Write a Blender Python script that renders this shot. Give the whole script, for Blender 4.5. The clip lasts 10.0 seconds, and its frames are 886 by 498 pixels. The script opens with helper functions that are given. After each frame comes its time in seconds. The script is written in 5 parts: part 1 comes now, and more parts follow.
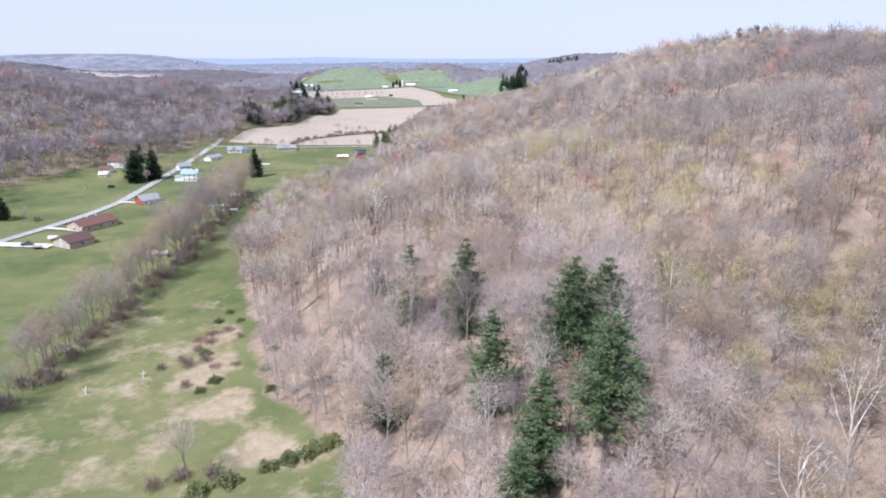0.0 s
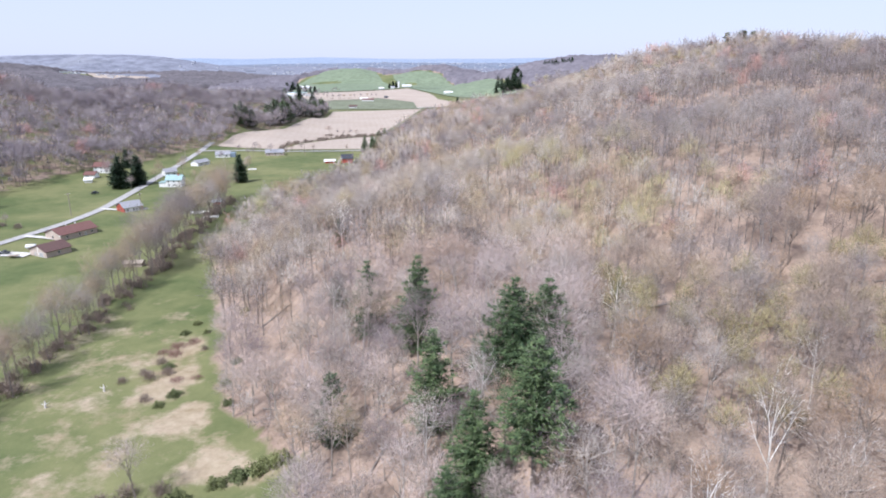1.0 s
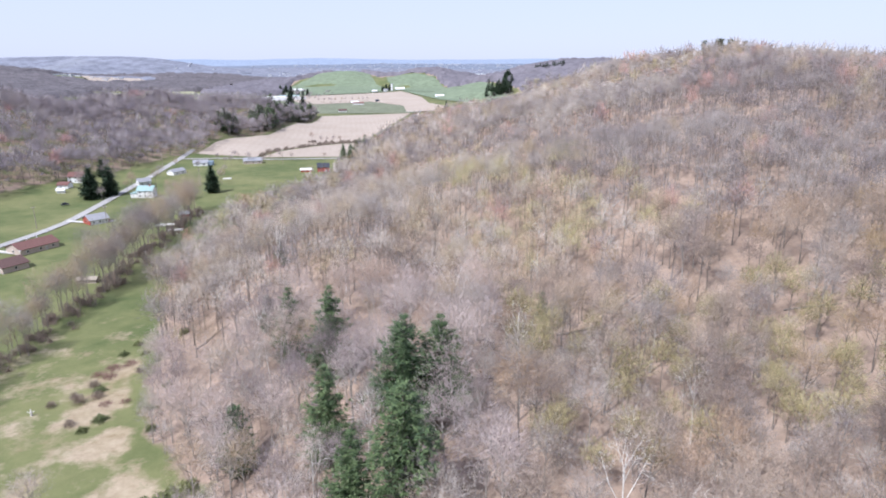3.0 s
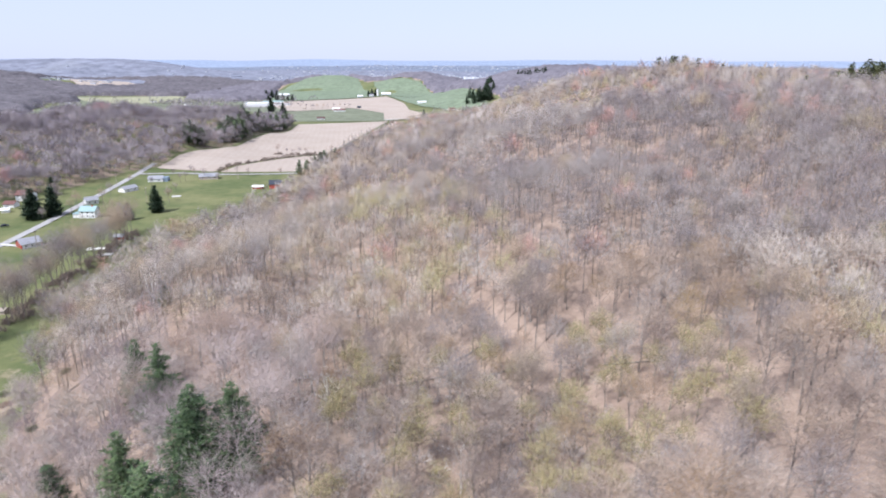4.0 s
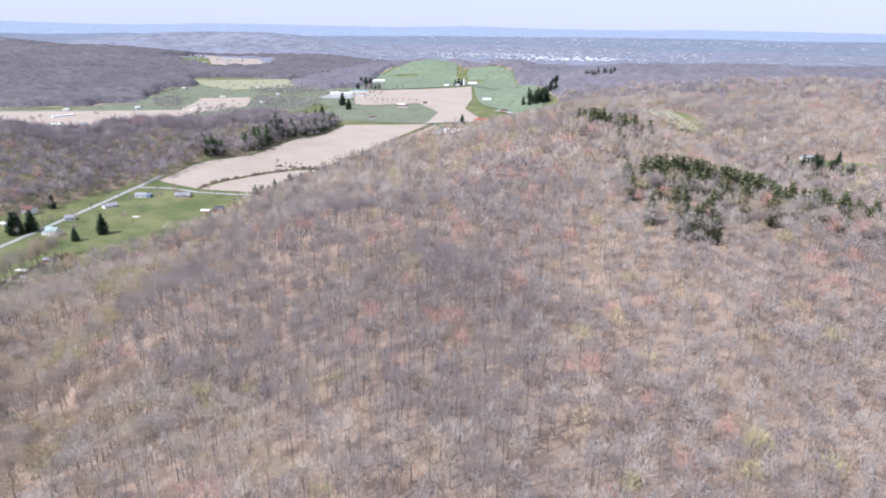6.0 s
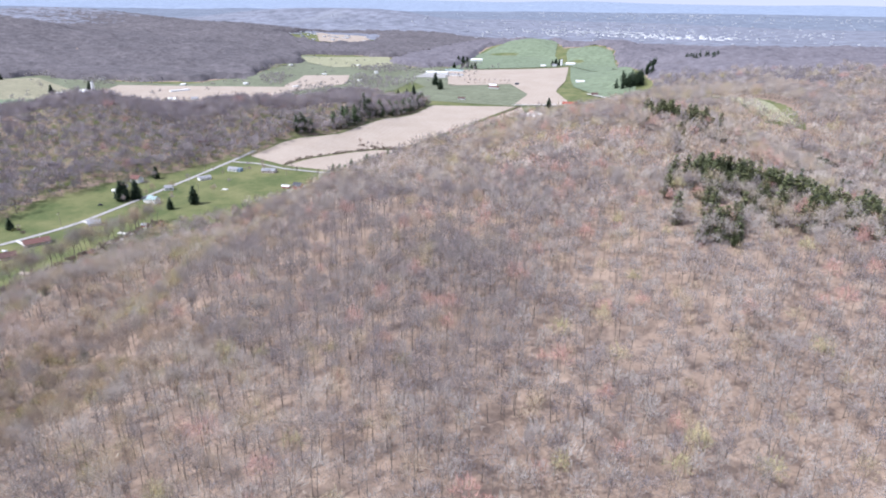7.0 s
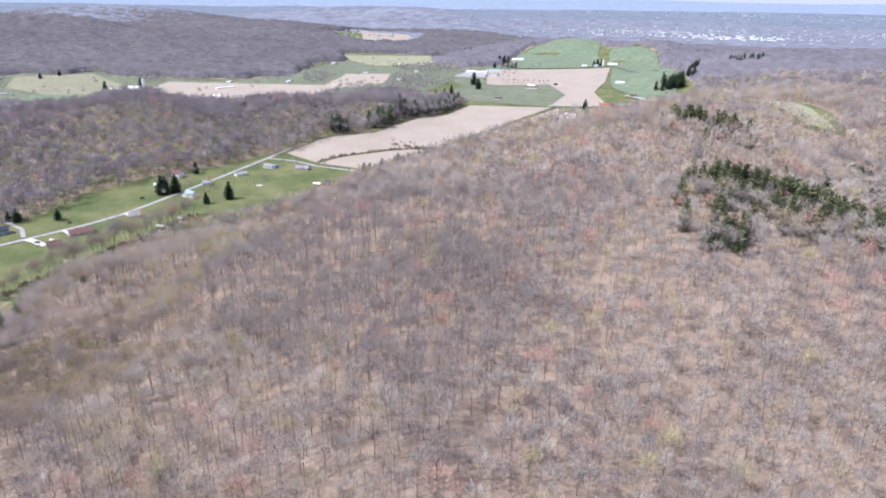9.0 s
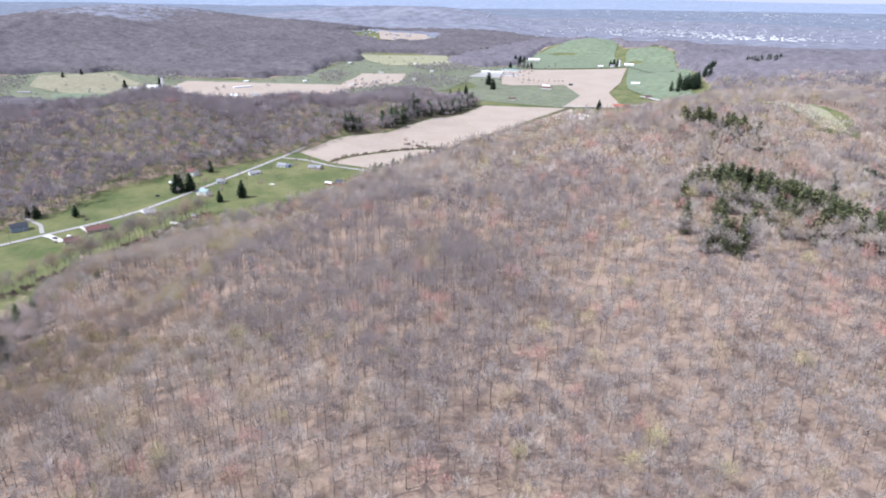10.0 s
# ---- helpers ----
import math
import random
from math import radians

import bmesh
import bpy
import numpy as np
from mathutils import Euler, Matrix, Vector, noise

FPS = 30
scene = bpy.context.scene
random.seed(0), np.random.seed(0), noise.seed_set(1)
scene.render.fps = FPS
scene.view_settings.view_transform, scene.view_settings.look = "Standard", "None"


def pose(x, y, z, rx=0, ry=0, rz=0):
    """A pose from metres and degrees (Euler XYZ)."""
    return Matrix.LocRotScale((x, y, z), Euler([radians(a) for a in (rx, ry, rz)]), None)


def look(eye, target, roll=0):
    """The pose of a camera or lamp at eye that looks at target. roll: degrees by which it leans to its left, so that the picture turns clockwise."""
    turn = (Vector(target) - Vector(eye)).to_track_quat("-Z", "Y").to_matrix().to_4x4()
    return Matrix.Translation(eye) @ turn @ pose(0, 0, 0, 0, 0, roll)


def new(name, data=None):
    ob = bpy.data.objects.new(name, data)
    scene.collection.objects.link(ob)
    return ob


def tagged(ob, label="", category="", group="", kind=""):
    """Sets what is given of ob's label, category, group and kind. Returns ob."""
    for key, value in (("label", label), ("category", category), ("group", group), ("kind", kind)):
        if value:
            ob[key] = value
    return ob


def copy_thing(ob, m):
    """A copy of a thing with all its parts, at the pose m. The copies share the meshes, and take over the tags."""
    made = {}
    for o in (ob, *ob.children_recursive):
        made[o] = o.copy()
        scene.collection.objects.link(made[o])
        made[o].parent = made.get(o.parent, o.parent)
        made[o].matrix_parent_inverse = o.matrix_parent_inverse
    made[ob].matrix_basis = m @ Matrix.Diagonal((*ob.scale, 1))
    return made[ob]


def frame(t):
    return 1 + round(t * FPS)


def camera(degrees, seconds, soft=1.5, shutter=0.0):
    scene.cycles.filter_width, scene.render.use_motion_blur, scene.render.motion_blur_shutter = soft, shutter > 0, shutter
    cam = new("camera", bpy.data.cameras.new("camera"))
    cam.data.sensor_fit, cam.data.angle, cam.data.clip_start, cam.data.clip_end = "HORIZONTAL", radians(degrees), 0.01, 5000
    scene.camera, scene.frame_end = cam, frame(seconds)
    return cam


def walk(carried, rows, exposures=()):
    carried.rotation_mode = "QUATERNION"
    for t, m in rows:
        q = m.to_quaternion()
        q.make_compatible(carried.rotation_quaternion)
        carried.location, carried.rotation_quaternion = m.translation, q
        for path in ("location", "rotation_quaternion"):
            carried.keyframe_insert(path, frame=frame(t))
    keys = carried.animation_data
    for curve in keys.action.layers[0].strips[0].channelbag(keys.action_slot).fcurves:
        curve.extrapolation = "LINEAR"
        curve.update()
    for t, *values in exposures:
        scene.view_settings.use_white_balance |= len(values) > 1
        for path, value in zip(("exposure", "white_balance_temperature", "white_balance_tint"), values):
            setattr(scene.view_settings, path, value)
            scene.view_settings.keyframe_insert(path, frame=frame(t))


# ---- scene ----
# Places below are written in metres of the real valley; K brings them to the scene's metres.
K = 0.355
cam = camera(68.9, 10.0, soft=1.9, shutter=0.1)
METRES, EYE, TILT, LEAN, TURN = 310.0 * K, 61.0 * K, -16.3, 0.0, 0.0
ROWS = [
    (0.0, 0.0, 0.0, 0.0, 0.0, 0.0, -0.0),
    (0.5, 0.0132, -0.0014, 0.0047, -0.02, 0.0, 0.01),
    (1.0, 0.0268, -0.0027, 0.0095, -0.02, -0.0, 0.03),
    (1.5, 0.0405, -0.0041, 0.0143, -0.04, 0.0, 0.06),
    (2.0, 0.0544, -0.0054, 0.019, -0.04, 0.0, 0.08),
    (3.5, 0.1088, -0.0107, 0.037, -0.08, 0.06, 0.07),
    (4.0, 0.1777, -0.019, 0.0601, -0.2, 0.08, -0.0),
    (4.5, 0.3065, -0.0355, 0.1032, -0.44, 0.07, -0.12),
    (5.0, 0.4669, -0.0631, 0.1551, -0.74, 0.23, -0.3),
    (5.5, 0.6187, -0.101, 0.2029, 3.2, 0.11, -1.59),
    (6.0, 0.745, -0.138, 0.2372, 12.56, -3.3, -4.37),
    (7.5, 0.8742, -0.1733, 0.2702, 22.63, -6.4, -7.15),
    (8.0, 0.887, -0.1763, 0.2731, 23.61, -6.56, -7.4),
    (8.5, 0.8995, -0.1793, 0.2762, 24.58, -6.72, -7.65),
    (9.0, 0.912, -0.182, 0.2792, 25.49, -6.89, -7.9),
    (9.5, 0.9246, -0.1847, 0.2821, 26.27, -7.03, -8.11),
    (10.0, 0.9372, -0.1873, 0.285, 27.03, -7.17, -8.3),
]
walk(cam, [(t, pose(0, 0, EYE, TILT, LEAN, TURN) @ pose(METRES * x, METRES * y, METRES * z, 90 + pitch, roll, yaw)) for t, x, y, z, yaw, pitch, roll in ROWS],
     [(0.0, 0.71, 5900, 12), (10.0, 0.71, 5900, 12)])

# ---- sky and sun ----
SUN_HIGH, SUN_FROM = 51.0, (-0.68, -0.73)
world = bpy.data.worlds.new("sky")
scene.world = world
world.use_nodes = True
sky_nodes = world.node_tree.nodes
sky = sky_nodes.new("ShaderNodeTexSky")
sky.sky_type, sky.sun_disc = "NISHITA", False
sky.sun_elevation, sky.sun_rotation = radians(SUN_HIGH), math.atan2(SUN_FROM[0], SUN_FROM[1])
sky.air_density, sky.dust_density, sky.ozone_density = 1.0, 0.6, 2.0
sky_nodes["Background"].inputs["Strength"].default_value = 0.085
# thin bright haze over the whole sky
veil = sky_nodes.new("ShaderNodeMix")
veil.data_type = "RGBA"
veil.inputs[0].default_value = 0.85
veil.inputs[7].default_value = (5.7, 6.0, 7.5, 1)
world.node_tree.links.new(sky.outputs[0], veil.inputs[6])
world.node_tree.links.new(veil.outputs[2], sky_nodes["Background"].inputs["Color"])
sun_data = bpy.data.lights.new("sun", "SUN")
sun_data.energy, sun_data.angle, sun_data.color = 3.6, radians(0.6), (1.0, 0.965, 0.92)
sun = new("sun", sun_data)
flat = Vector((*SUN_FROM, 0)).normalized() * math.cos(radians(SUN_HIGH))
sun.matrix_world = look(Vector((0, 0, 0)), -Vector((flat.x, flat.y, math.sin(radians(SUN_HIGH)))))
sun.location = (0, 0, 200)


# ---- materials ----
def material(name, rough=0.9, spec=0.2):
    m = bpy.data.materials.new(name)
    m.use_nodes = True
    b = m.node_tree.nodes["Principled BSDF"]
    b.inputs["Roughness"].default_value = rough
    b.inputs["Specular IOR Level"].default_value = spec
    return m, m.node_tree.nodes, m.node_tree.links, b


def node(nodes, kind, **values):
    n = nodes.new(kind)
    for key, value in values.items():
        n.inputs[key].default_value = value
    return n


def noise_at(nodes, links, metres, detail=4.0, rough=0.6, where="Object", stretch=(1, 1, 1)):
    """A noise of about that many real metres."""
    c = nodes.new("ShaderNodeTexCoord")
    mp = nodes.new("ShaderNodeMapping")
    mp.inputs["Scale"].default_value = stretch
    n = node(nodes, "ShaderNodeTexNoise", Scale=1.0 / (metres * K), Detail=detail, Roughness=rough)
    links.new(c.outputs[where], mp.inputs["Vector"])
    links.new(mp.outputs[0], n.inputs["Vector"])
    return n.outputs["Fac"]


def ramp(nodes, links, value, *stops):
    r = nodes.new("ShaderNodeValToRGB")
    while len(r.color_ramp.elements) < len(stops):
        r.color_ramp.elements.new(0.5)
    for e, (at, colour) in zip(r.color_ramp.elements, stops):
        e.position, e.color = at, (*colour, 1)
    links.new(value, r.inputs[0])
    return r.outputs["Color"]


def blend(nodes, links, fac, a, b, kind="MIX"):
    m = nodes.new("ShaderNodeMix")
    m.data_type, m.blend_type = "RGBA", kind
    for value, socket in ((fac, m.inputs[0]), (a, m.inputs[6]), (b, m.inputs[7])):
        if isinstance(value, (int, float)):
            socket.default_value = value
        elif isinstance(value, tuple):
            socket.default_value = (*value, 1)
        else:
            links.new(value, socket)
    return m.outputs[2]


def mixed(name, light, dark, big, small, rough=0.95, bump=0.0, third=None, stretch=(1, 1, 1)):
    """A surface of two colours that vary at two scales."""
    m, n, l, b = material(name, rough)
    coarse = ramp(n, l, noise_at(n, l, big, 3, stretch=stretch), (0.35, dark), (0.65, light))
    fine = noise_at(n, l, small, 6, 0.7)
    c = blend(n, l, 0.6, coarse, ramp(n, l, fine, (0.3, tuple(v * 0.55 for v in dark)), (0.7, tuple(min(1, v * 1.25) for v in light))))
    if third:
        c = blend(n, l, ramp(n, l, noise_at(n, l, big * 1.7, 4), (0.56, (0, 0, 0)), (0.68, (1, 1, 1))), c, third)
    l.new(c, b.inputs["Base Color"])
    if bump:
        bp = node(n, "ShaderNodeBump", Strength=0.6, Distance=bump * K)
        l.new(fine, bp.inputs["Height"])
        l.new(bp.outputs[0], b.inputs["Normal"])
    return m


def plain(name, colour, rough=0.7, spec=0.3, metal=0.0):
    """A painted or built surface with faint weathering."""
    m, n, l, b = material(name, rough, spec)
    b.inputs["Metallic"].default_value = metal
    f = noise_at(n, l, 1.2, 5)
    l.new(ramp(n, l, f, (0.3, tuple(v * 0.8 for v in colour)), (0.7, tuple(min(1, v * 1.06) for v in colour))), b.inputs["Base Color"])
    return m


def ground_material():
    """Leaf litter, grass and dry grass, where the ground's attributes put them."""
    m, n, l, b = material("ground_cover", 0.97, 0.1)
    litter = blend(n, l, 0.55, ramp(n, l, noise_at(n, l, 22, 4), (0.32, (0.25, 0.183, 0.143)), (0.66, (0.40, 0.308, 0.246))),
                   ramp(n, l, noise_at(n, l, 1.6, 7, 0.75), (0.3, (0.125, 0.086, 0.065)), (0.72, (0.44, 0.335, 0.262))))
    grass = blend(n, l, 0.35, ramp(n, l, noise_at(n, l, 34, 5), (0.38, (0.086, 0.11, 0.044)), (0.52, (0.156, 0.162, 0.072)), (0.68, (0.222, 0.21, 0.102))),
                  ramp(n, l, noise_at(n, l, 5, 6, 0.7), (0.3, (0.059, 0.087, 0.035)), (0.7, (0.18, 0.19, 0.088))))
    dry = blend(n, l, 0.5, ramp(n, l, noise_at(n, l, 14, 4), (0.35, (0.23, 0.19, 0.105)), (0.66, (0.40, 0.335, 0.25))),
                ramp(n, l, noise_at(n, l, 2, 6, 0.7), (0.3, (0.20, 0.14, 0.085)), (0.7, (0.46, 0.38, 0.28))))
    edge = noise_at(n, l, 9, 6, 0.7)
    out = litter
    for key, cover in (("grass", grass), ("dry", dry)):
        a = n.new("ShaderNodeAttribute")
        a.attribute_name = key
        add = n.new("ShaderNodeMath")
        add.operation = "ADD"
        l.new(a.outputs["Fac"], add.inputs[0])
        l.new(edge, add.inputs[1])
        out = blend(n, l, ramp(n, l, add.outputs[0], (0.83, (0, 0, 0)), (1.22, (1, 1, 1))), out, cover)
    l.new(out, b.inputs["Base Color"])
    bp = node(n, "ShaderNodeBump", Strength=0.5, Distance=0.25 * K)
    l.new(noise_at(n, l, 0.9, 5), bp.inputs["Height"])
    l.new(bp.outputs[0], b.inputs["Normal"])
    return m


TINTS = ((0.0, (0.255, 0.219, 0.218)), (0.30, (0.388, 0.345, 0.316)), (0.55, (0.545, 0.482, 0.42)), (0.68, (0.42, 0.325, 0.24)),
         (0.80, (0.44, 0.365, 0.24)), (0.88, (0.45, 0.41, 0.21)), (0.95, (0.53, 0.312, 0.265)), (1.0, (0.53, 0.485, 0.43)))


def twig_material(name, by_object, veil=0.36, tone=(1.0, 1.0, 1.0)):
    """Twigs and buds: each tree has a tint of its own."""
    m, n, l, b = material(name, 0.9, 0.1)
    if by_object:
        tint = n.new("ShaderNodeObjectInfo").outputs["Random"]
        colour = ramp(n, l, tint, *[(spot, tuple(f * v for f, v in zip(tone, c))) for spot, (_, c) in zip((0.0, 0.35, 0.65, 0.82, 1.0), TINTS)])
    else:
        a = n.new("ShaderNodeAttribute")
        a.attribute_name = "tint"
        colour = ramp(n, l, a.outputs["Fac"], *[(spot, tuple(f * v for f, v in zip(tone, c))) for spot, c in TINTS])
    g = n.new("ShaderNodeNewGeometry")
    b.inputs["Alpha"].default_value = veil
    each = ramp(n, l, g.outputs["Random Per Island"], (0.0, (0.9, 0.9, 0.9)), (1.0, (1.07, 1.07, 1.07)))
    l.new(blend(n, l, 1.0, colour, each, "MULTIPLY"), b.inputs["Base Color"])
    return m


def needle_material(name, dark, light):
    m, n, l, b = material(name, 0.7, 0.25)
    g = n.new("ShaderNodeNewGeometry")
    o = n.new("ShaderNodeObjectInfo")
    each = ramp(n, l, g.outputs["Random Per Island"], (0.0, dark), (1.0, light))
    per = ramp(n, l, o.outputs["Random"], (0.0, (0.75, 0.8, 0.8)), (1.0, (1.2, 1.15, 1.1)))
    l.new(blend(n, l, 1.0, each, per, "MULTIPLY"), b.inputs["Base Color"])
    return m


def tilled_material():
    """Pale stubble with drilled rows along the valley."""
    m, n, l, b = material("maize_stubble", 0.97, 0.1)
    c = n.new("ShaderNodeTexCoord")
    mp = n.new("ShaderNodeMapping")
    mp.inputs["Rotation"].default_value = (0, 0, radians(-8))
    l.new(c.outputs["Object"], mp.inputs["Vector"])
    w = node(n, "ShaderNodeTexWave", Scale=0.31 / (6.0 * K), Distortion=1.2, Detail=2.0)
    l.new(mp.outputs[0], w.inputs["Vector"])
    rows = ramp(n, l, w.outputs["Fac"], (0.2, (0.35, 0.292, 0.243)), (0.8, (0.385, 0.325, 0.272)))
    patch = ramp(n, l, noise_at(n, l, 40, 4), (0.35, (0.315, 0.255, 0.205)), (0.65, (0.42, 0.358, 0.308)))
    fine = ramp(n, l, noise_at(n, l, 3, 6, 0.75), (0.3, (0.27, 0.215, 0.165)), (0.7, (0.5, 0.43, 0.37)))
    l.new(blend(n, l, 0.35, blend(n, l, 0.5, rows, patch), fine), b.inputs["Base Color"])
    return m


GROUND = ground_material()
TWIG = twig_material("twigs", False, 0.35)
# the cool tinge of the far woods and far ridge is haze put into colour
HAZED_FAR_TWIG = mixed("hazed_distant_twigs", (0.19, 0.174, 0.195), (0.112, 0.103, 0.12), 90, 14, 1.0)
HAZED_FAR_HILL_TWIG = mixed("hazed_twigs_of_the_far_ridge", (0.152, 0.137, 0.147), (0.085, 0.078, 0.086), 120, 14, 1.0)
VALLEY_TWIG = mixed("valley_twigs", (0.36, 0.33, 0.323), (0.26, 0.236, 0.23), 45, 7)
VALLEY_TWIG.node_tree.nodes["Principled BSDF"].inputs["Alpha"].default_value = 0.5
# bluer tone: the haze before the ridge is mixed into its twigs
HAZED_RIDGE_TWIG = twig_material("hazed_ridge_twigs", False, 0.36, (0.94, 0.935, 1.03))
TWIG_EACH = twig_material("twigs_of_single_trees", True, 0.68, (1.0, 0.94, 0.98))
TWIG_BROWN = twig_material("brown_twigs_of_single_trees", True, 0.66, (0.84, 0.76, 0.69))
BARK = mixed("bark", (0.27, 0.235, 0.21), (0.135, 0.115, 0.1), 3, 0.4, 0.95)
GREY_BARK = mixed("grey_bark", (0.46, 0.42, 0.385), (0.17, 0.145, 0.125), 2.2, 0.4, 0.95)
PALE_BARK = mixed("pale_bark", (0.72, 0.69, 0.65), (0.42, 0.39, 0.36), 2.5, 0.5, 0.85)
PALE_TWIG = mixed("pale_twigs", (0.58, 0.55, 0.52), (0.40, 0.37, 0.35), 3, 0.8, 0.9)
YELLOW_TWIG = mixed("yellow_green_buds", (0.40, 0.345, 0.18), (0.31, 0.262, 0.15), 3, 0.8, 0.9)
YELLOW_TWIG.node_tree.nodes["Principled BSDF"].inputs["Alpha"].default_value = 0.4
HEDGE_TWIG = twig_material("twigs_of_hedges", False, 0.6)
NEEDLES = needle_material("pine_needles", (0.032, 0.058, 0.03), (0.135, 0.19, 0.085))
DARK_NEEDLES = needle_material("spruce_needles", (0.018, 0.036, 0.022), (0.062, 0.092, 0.05))
OLIVE_NEEDLES = needle_material("olive_pine_needles", (0.052, 0.066, 0.032), (0.17, 0.18, 0.085))
BUSH_LEAF = needle_material("bush_leaves", (0.10, 0.12, 0.05), (0.24, 0.26, 0.12))
BRAMBLE = mixed("red_brambles", (0.33, 0.21, 0.185), (0.22, 0.13, 0.115), 3, 0.6)
BUSH_BROWN = mixed("bare_brush", (0.33, 0.265, 0.225), (0.21, 0.165, 0.135), 3, 0.6)
STUBBLE = tilled_material()
# pasture green, paled and cooled to hold the haze of its distance
MEADOW = mixed("hazed_far_pasture", (0.19, 0.23, 0.152), (0.152, 0.19, 0.122), 90, 12)
HAY = mixed("hayfield", (0.30, 0.282, 0.195), (0.22, 0.207, 0.138), 60, 8)
# far grass is dulled here: the haze before it is put into colour
FAR_GRASS = mixed("hazed_far_grassland", (0.185, 0.2, 0.135), (0.145, 0.158, 0.102), 90, 14)
DRY_HAY = mixed("pale_hayfield", (0.33, 0.32, 0.21), (0.26, 0.262, 0.16), 60, 8)
TAR = mixed("worn_asphalt", (0.40, 0.385, 0.37), (0.31, 0.30, 0.29), 18, 1.5, 0.9)
CONCRETE = mixed("concrete", (0.62, 0.60, 0.56), (0.50, 0.48, 0.44), 8, 1, 0.85)
WHITE = plain("white_siding", (0.78, 0.78, 0.77))
CREAM = plain("cream_siding", (0.49, 0.41, 0.355))
TAN_ROOF = plain("brown_shingles", (0.12, 0.072, 0.066), 0.9)
RED_ROOF = plain("red_brown_shingles", (0.17, 0.088, 0.078), 0.9)
GREY_ROOF = plain("grey_shingles", (0.30, 0.30, 0.32), 0.9)
DARK_ROOF = plain("black_metal_roof", (0.045, 0.05, 0.065), 0.5)
TEAL_ROOF = plain("teal_metal_roof", (0.30, 0.42, 0.42), 0.5)
BRICK = plain("red_brick", (0.36, 0.085, 0.06), 0.9)
BARN_RED = plain("barn_red_boards", (0.40, 0.09, 0.065), 0.85)
BLUE = plain("blue_grey_siding", (0.22, 0.28, 0.36))
GLASS = plain("window_glass", (0.03, 0.035, 0.045), 0.1, 0.6)
TRIM = plain("white_trim", (0.8, 0.8, 0.79), 0.6)
DOOR = plain("grey_door", (0.40, 0.40, 0.41), 0.6)
CAR_DARK = plain("dark_car_paint", (0.035, 0.04, 0.05), 0.25, 0.6)
CAR_SILVER = plain("silver_car_paint", (0.5, 0.52, 0.54), 0.25, 0.6)
RUBBER = plain("tyre_rubber", (0.02, 0.02, 0.02), 0.9)
POLE_WOOD = plain("weathered_pole", (0.34, 0.29, 0.24), 0.9)


# ---- meshes ----
def mesh(name, verts, faces, mat, smooth=False, **attributes):
    """A mesh from real metres. All faces of one mesh have as many corners."""
    verts, faces = np.asarray(verts, float) * K, np.asarray(faces, np.int32)
    me = bpy.data.meshes.new(name)
    sides = faces.shape[1]
    me.vertices.add(len(verts))
    me.vertices.foreach_set("co", verts.astype(np.float32).ravel())
    me.loops.add(faces.size)
    me.loops.foreach_set("vertex_index", faces.ravel())
    me.polygons.add(len(faces))
    me.polygons.foreach_set("loop_start", np.arange(0, faces.size, sides, dtype=np.int32))
    me.polygons.foreach_set("use_smooth", np.full(len(faces), smooth))
    for key, values in attributes.items():
        me.attributes.new(key, "FLOAT", "POINT").data.foreach_set("value", np.asarray(values, np.float32))
    me.update(calc_edges=True)
    me.materials.append(mat)
    return me


def part(name, bm, mat, parent, label=""):
    """One mesh, from a bmesh in real metres, under a thing."""
    me = bpy.data.meshes.new(name)
    bm.to_mesh(me)
    bm.free()
    me.transform(Matrix.Scale(K, 4))
    me.materials.append(mat)
    ob = new(name, me)
    ob.parent = parent
    return tagged(ob, label)


def piece(name, data, parent, label=""):
    ob = new(name, data)
    ob.parent = parent
    return tagged(ob, label)


def empty(name, label, category, m, group="", kind=""):
    ob = new(name)
    ob.matrix_basis = m
    return tagged(ob, label, category, group, kind)


def block(x0, x1, y0, y1, z0, z1, bevel=0.0, bm=None):
    bm = bm or bmesh.new()
    r = bmesh.ops.create_cube(bm, size=1)
    bmesh.ops.transform(bm, verts=r["verts"], matrix=Matrix.Translation(((x0 + x1) / 2, (y0 + y1) / 2, (z0 + z1) / 2)) @ Matrix.Diagonal((x1 - x0, y1 - y0, z1 - z0, 1)))
    if bevel:
        bmesh.ops.bevel(bm, geom=bm.edges[:], offset=bevel, segments=1, affect="EDGES")
    return bm


# ---- the lie of the land ----
HILLS = [(198, 219, 84, 35), (186, 120, 55, 20.2), (305, 297, 73, 26.9), (125, 241, 38, 22.1), (199, 386, 79, 35.4), (249, 501, 77, 43.7),
         (72, 165, 30, 16.9), (18, 103, 22, 11.5), (44, 198, 46, 10.9), (70, 324, 48, 25.8), (133, 509, 49, 24.8), (229, 653, 75, 25.5),
         (277, 821, 110, 43.4), (234, 16, 81, 24.2), (104, 35, 54, 24.3), (334, 77, 68, 11.3), (398, 253, 90, 22.9), (-7, 154, 22, 13.2),
         (3, 201, 34, 7), (37, 166, 22, -12.3), (56, 439, 42, 14.7), (108, 159, 41, 0.4), (330, 171, 70, 1.8), (22, 259, 38, 2.1)]
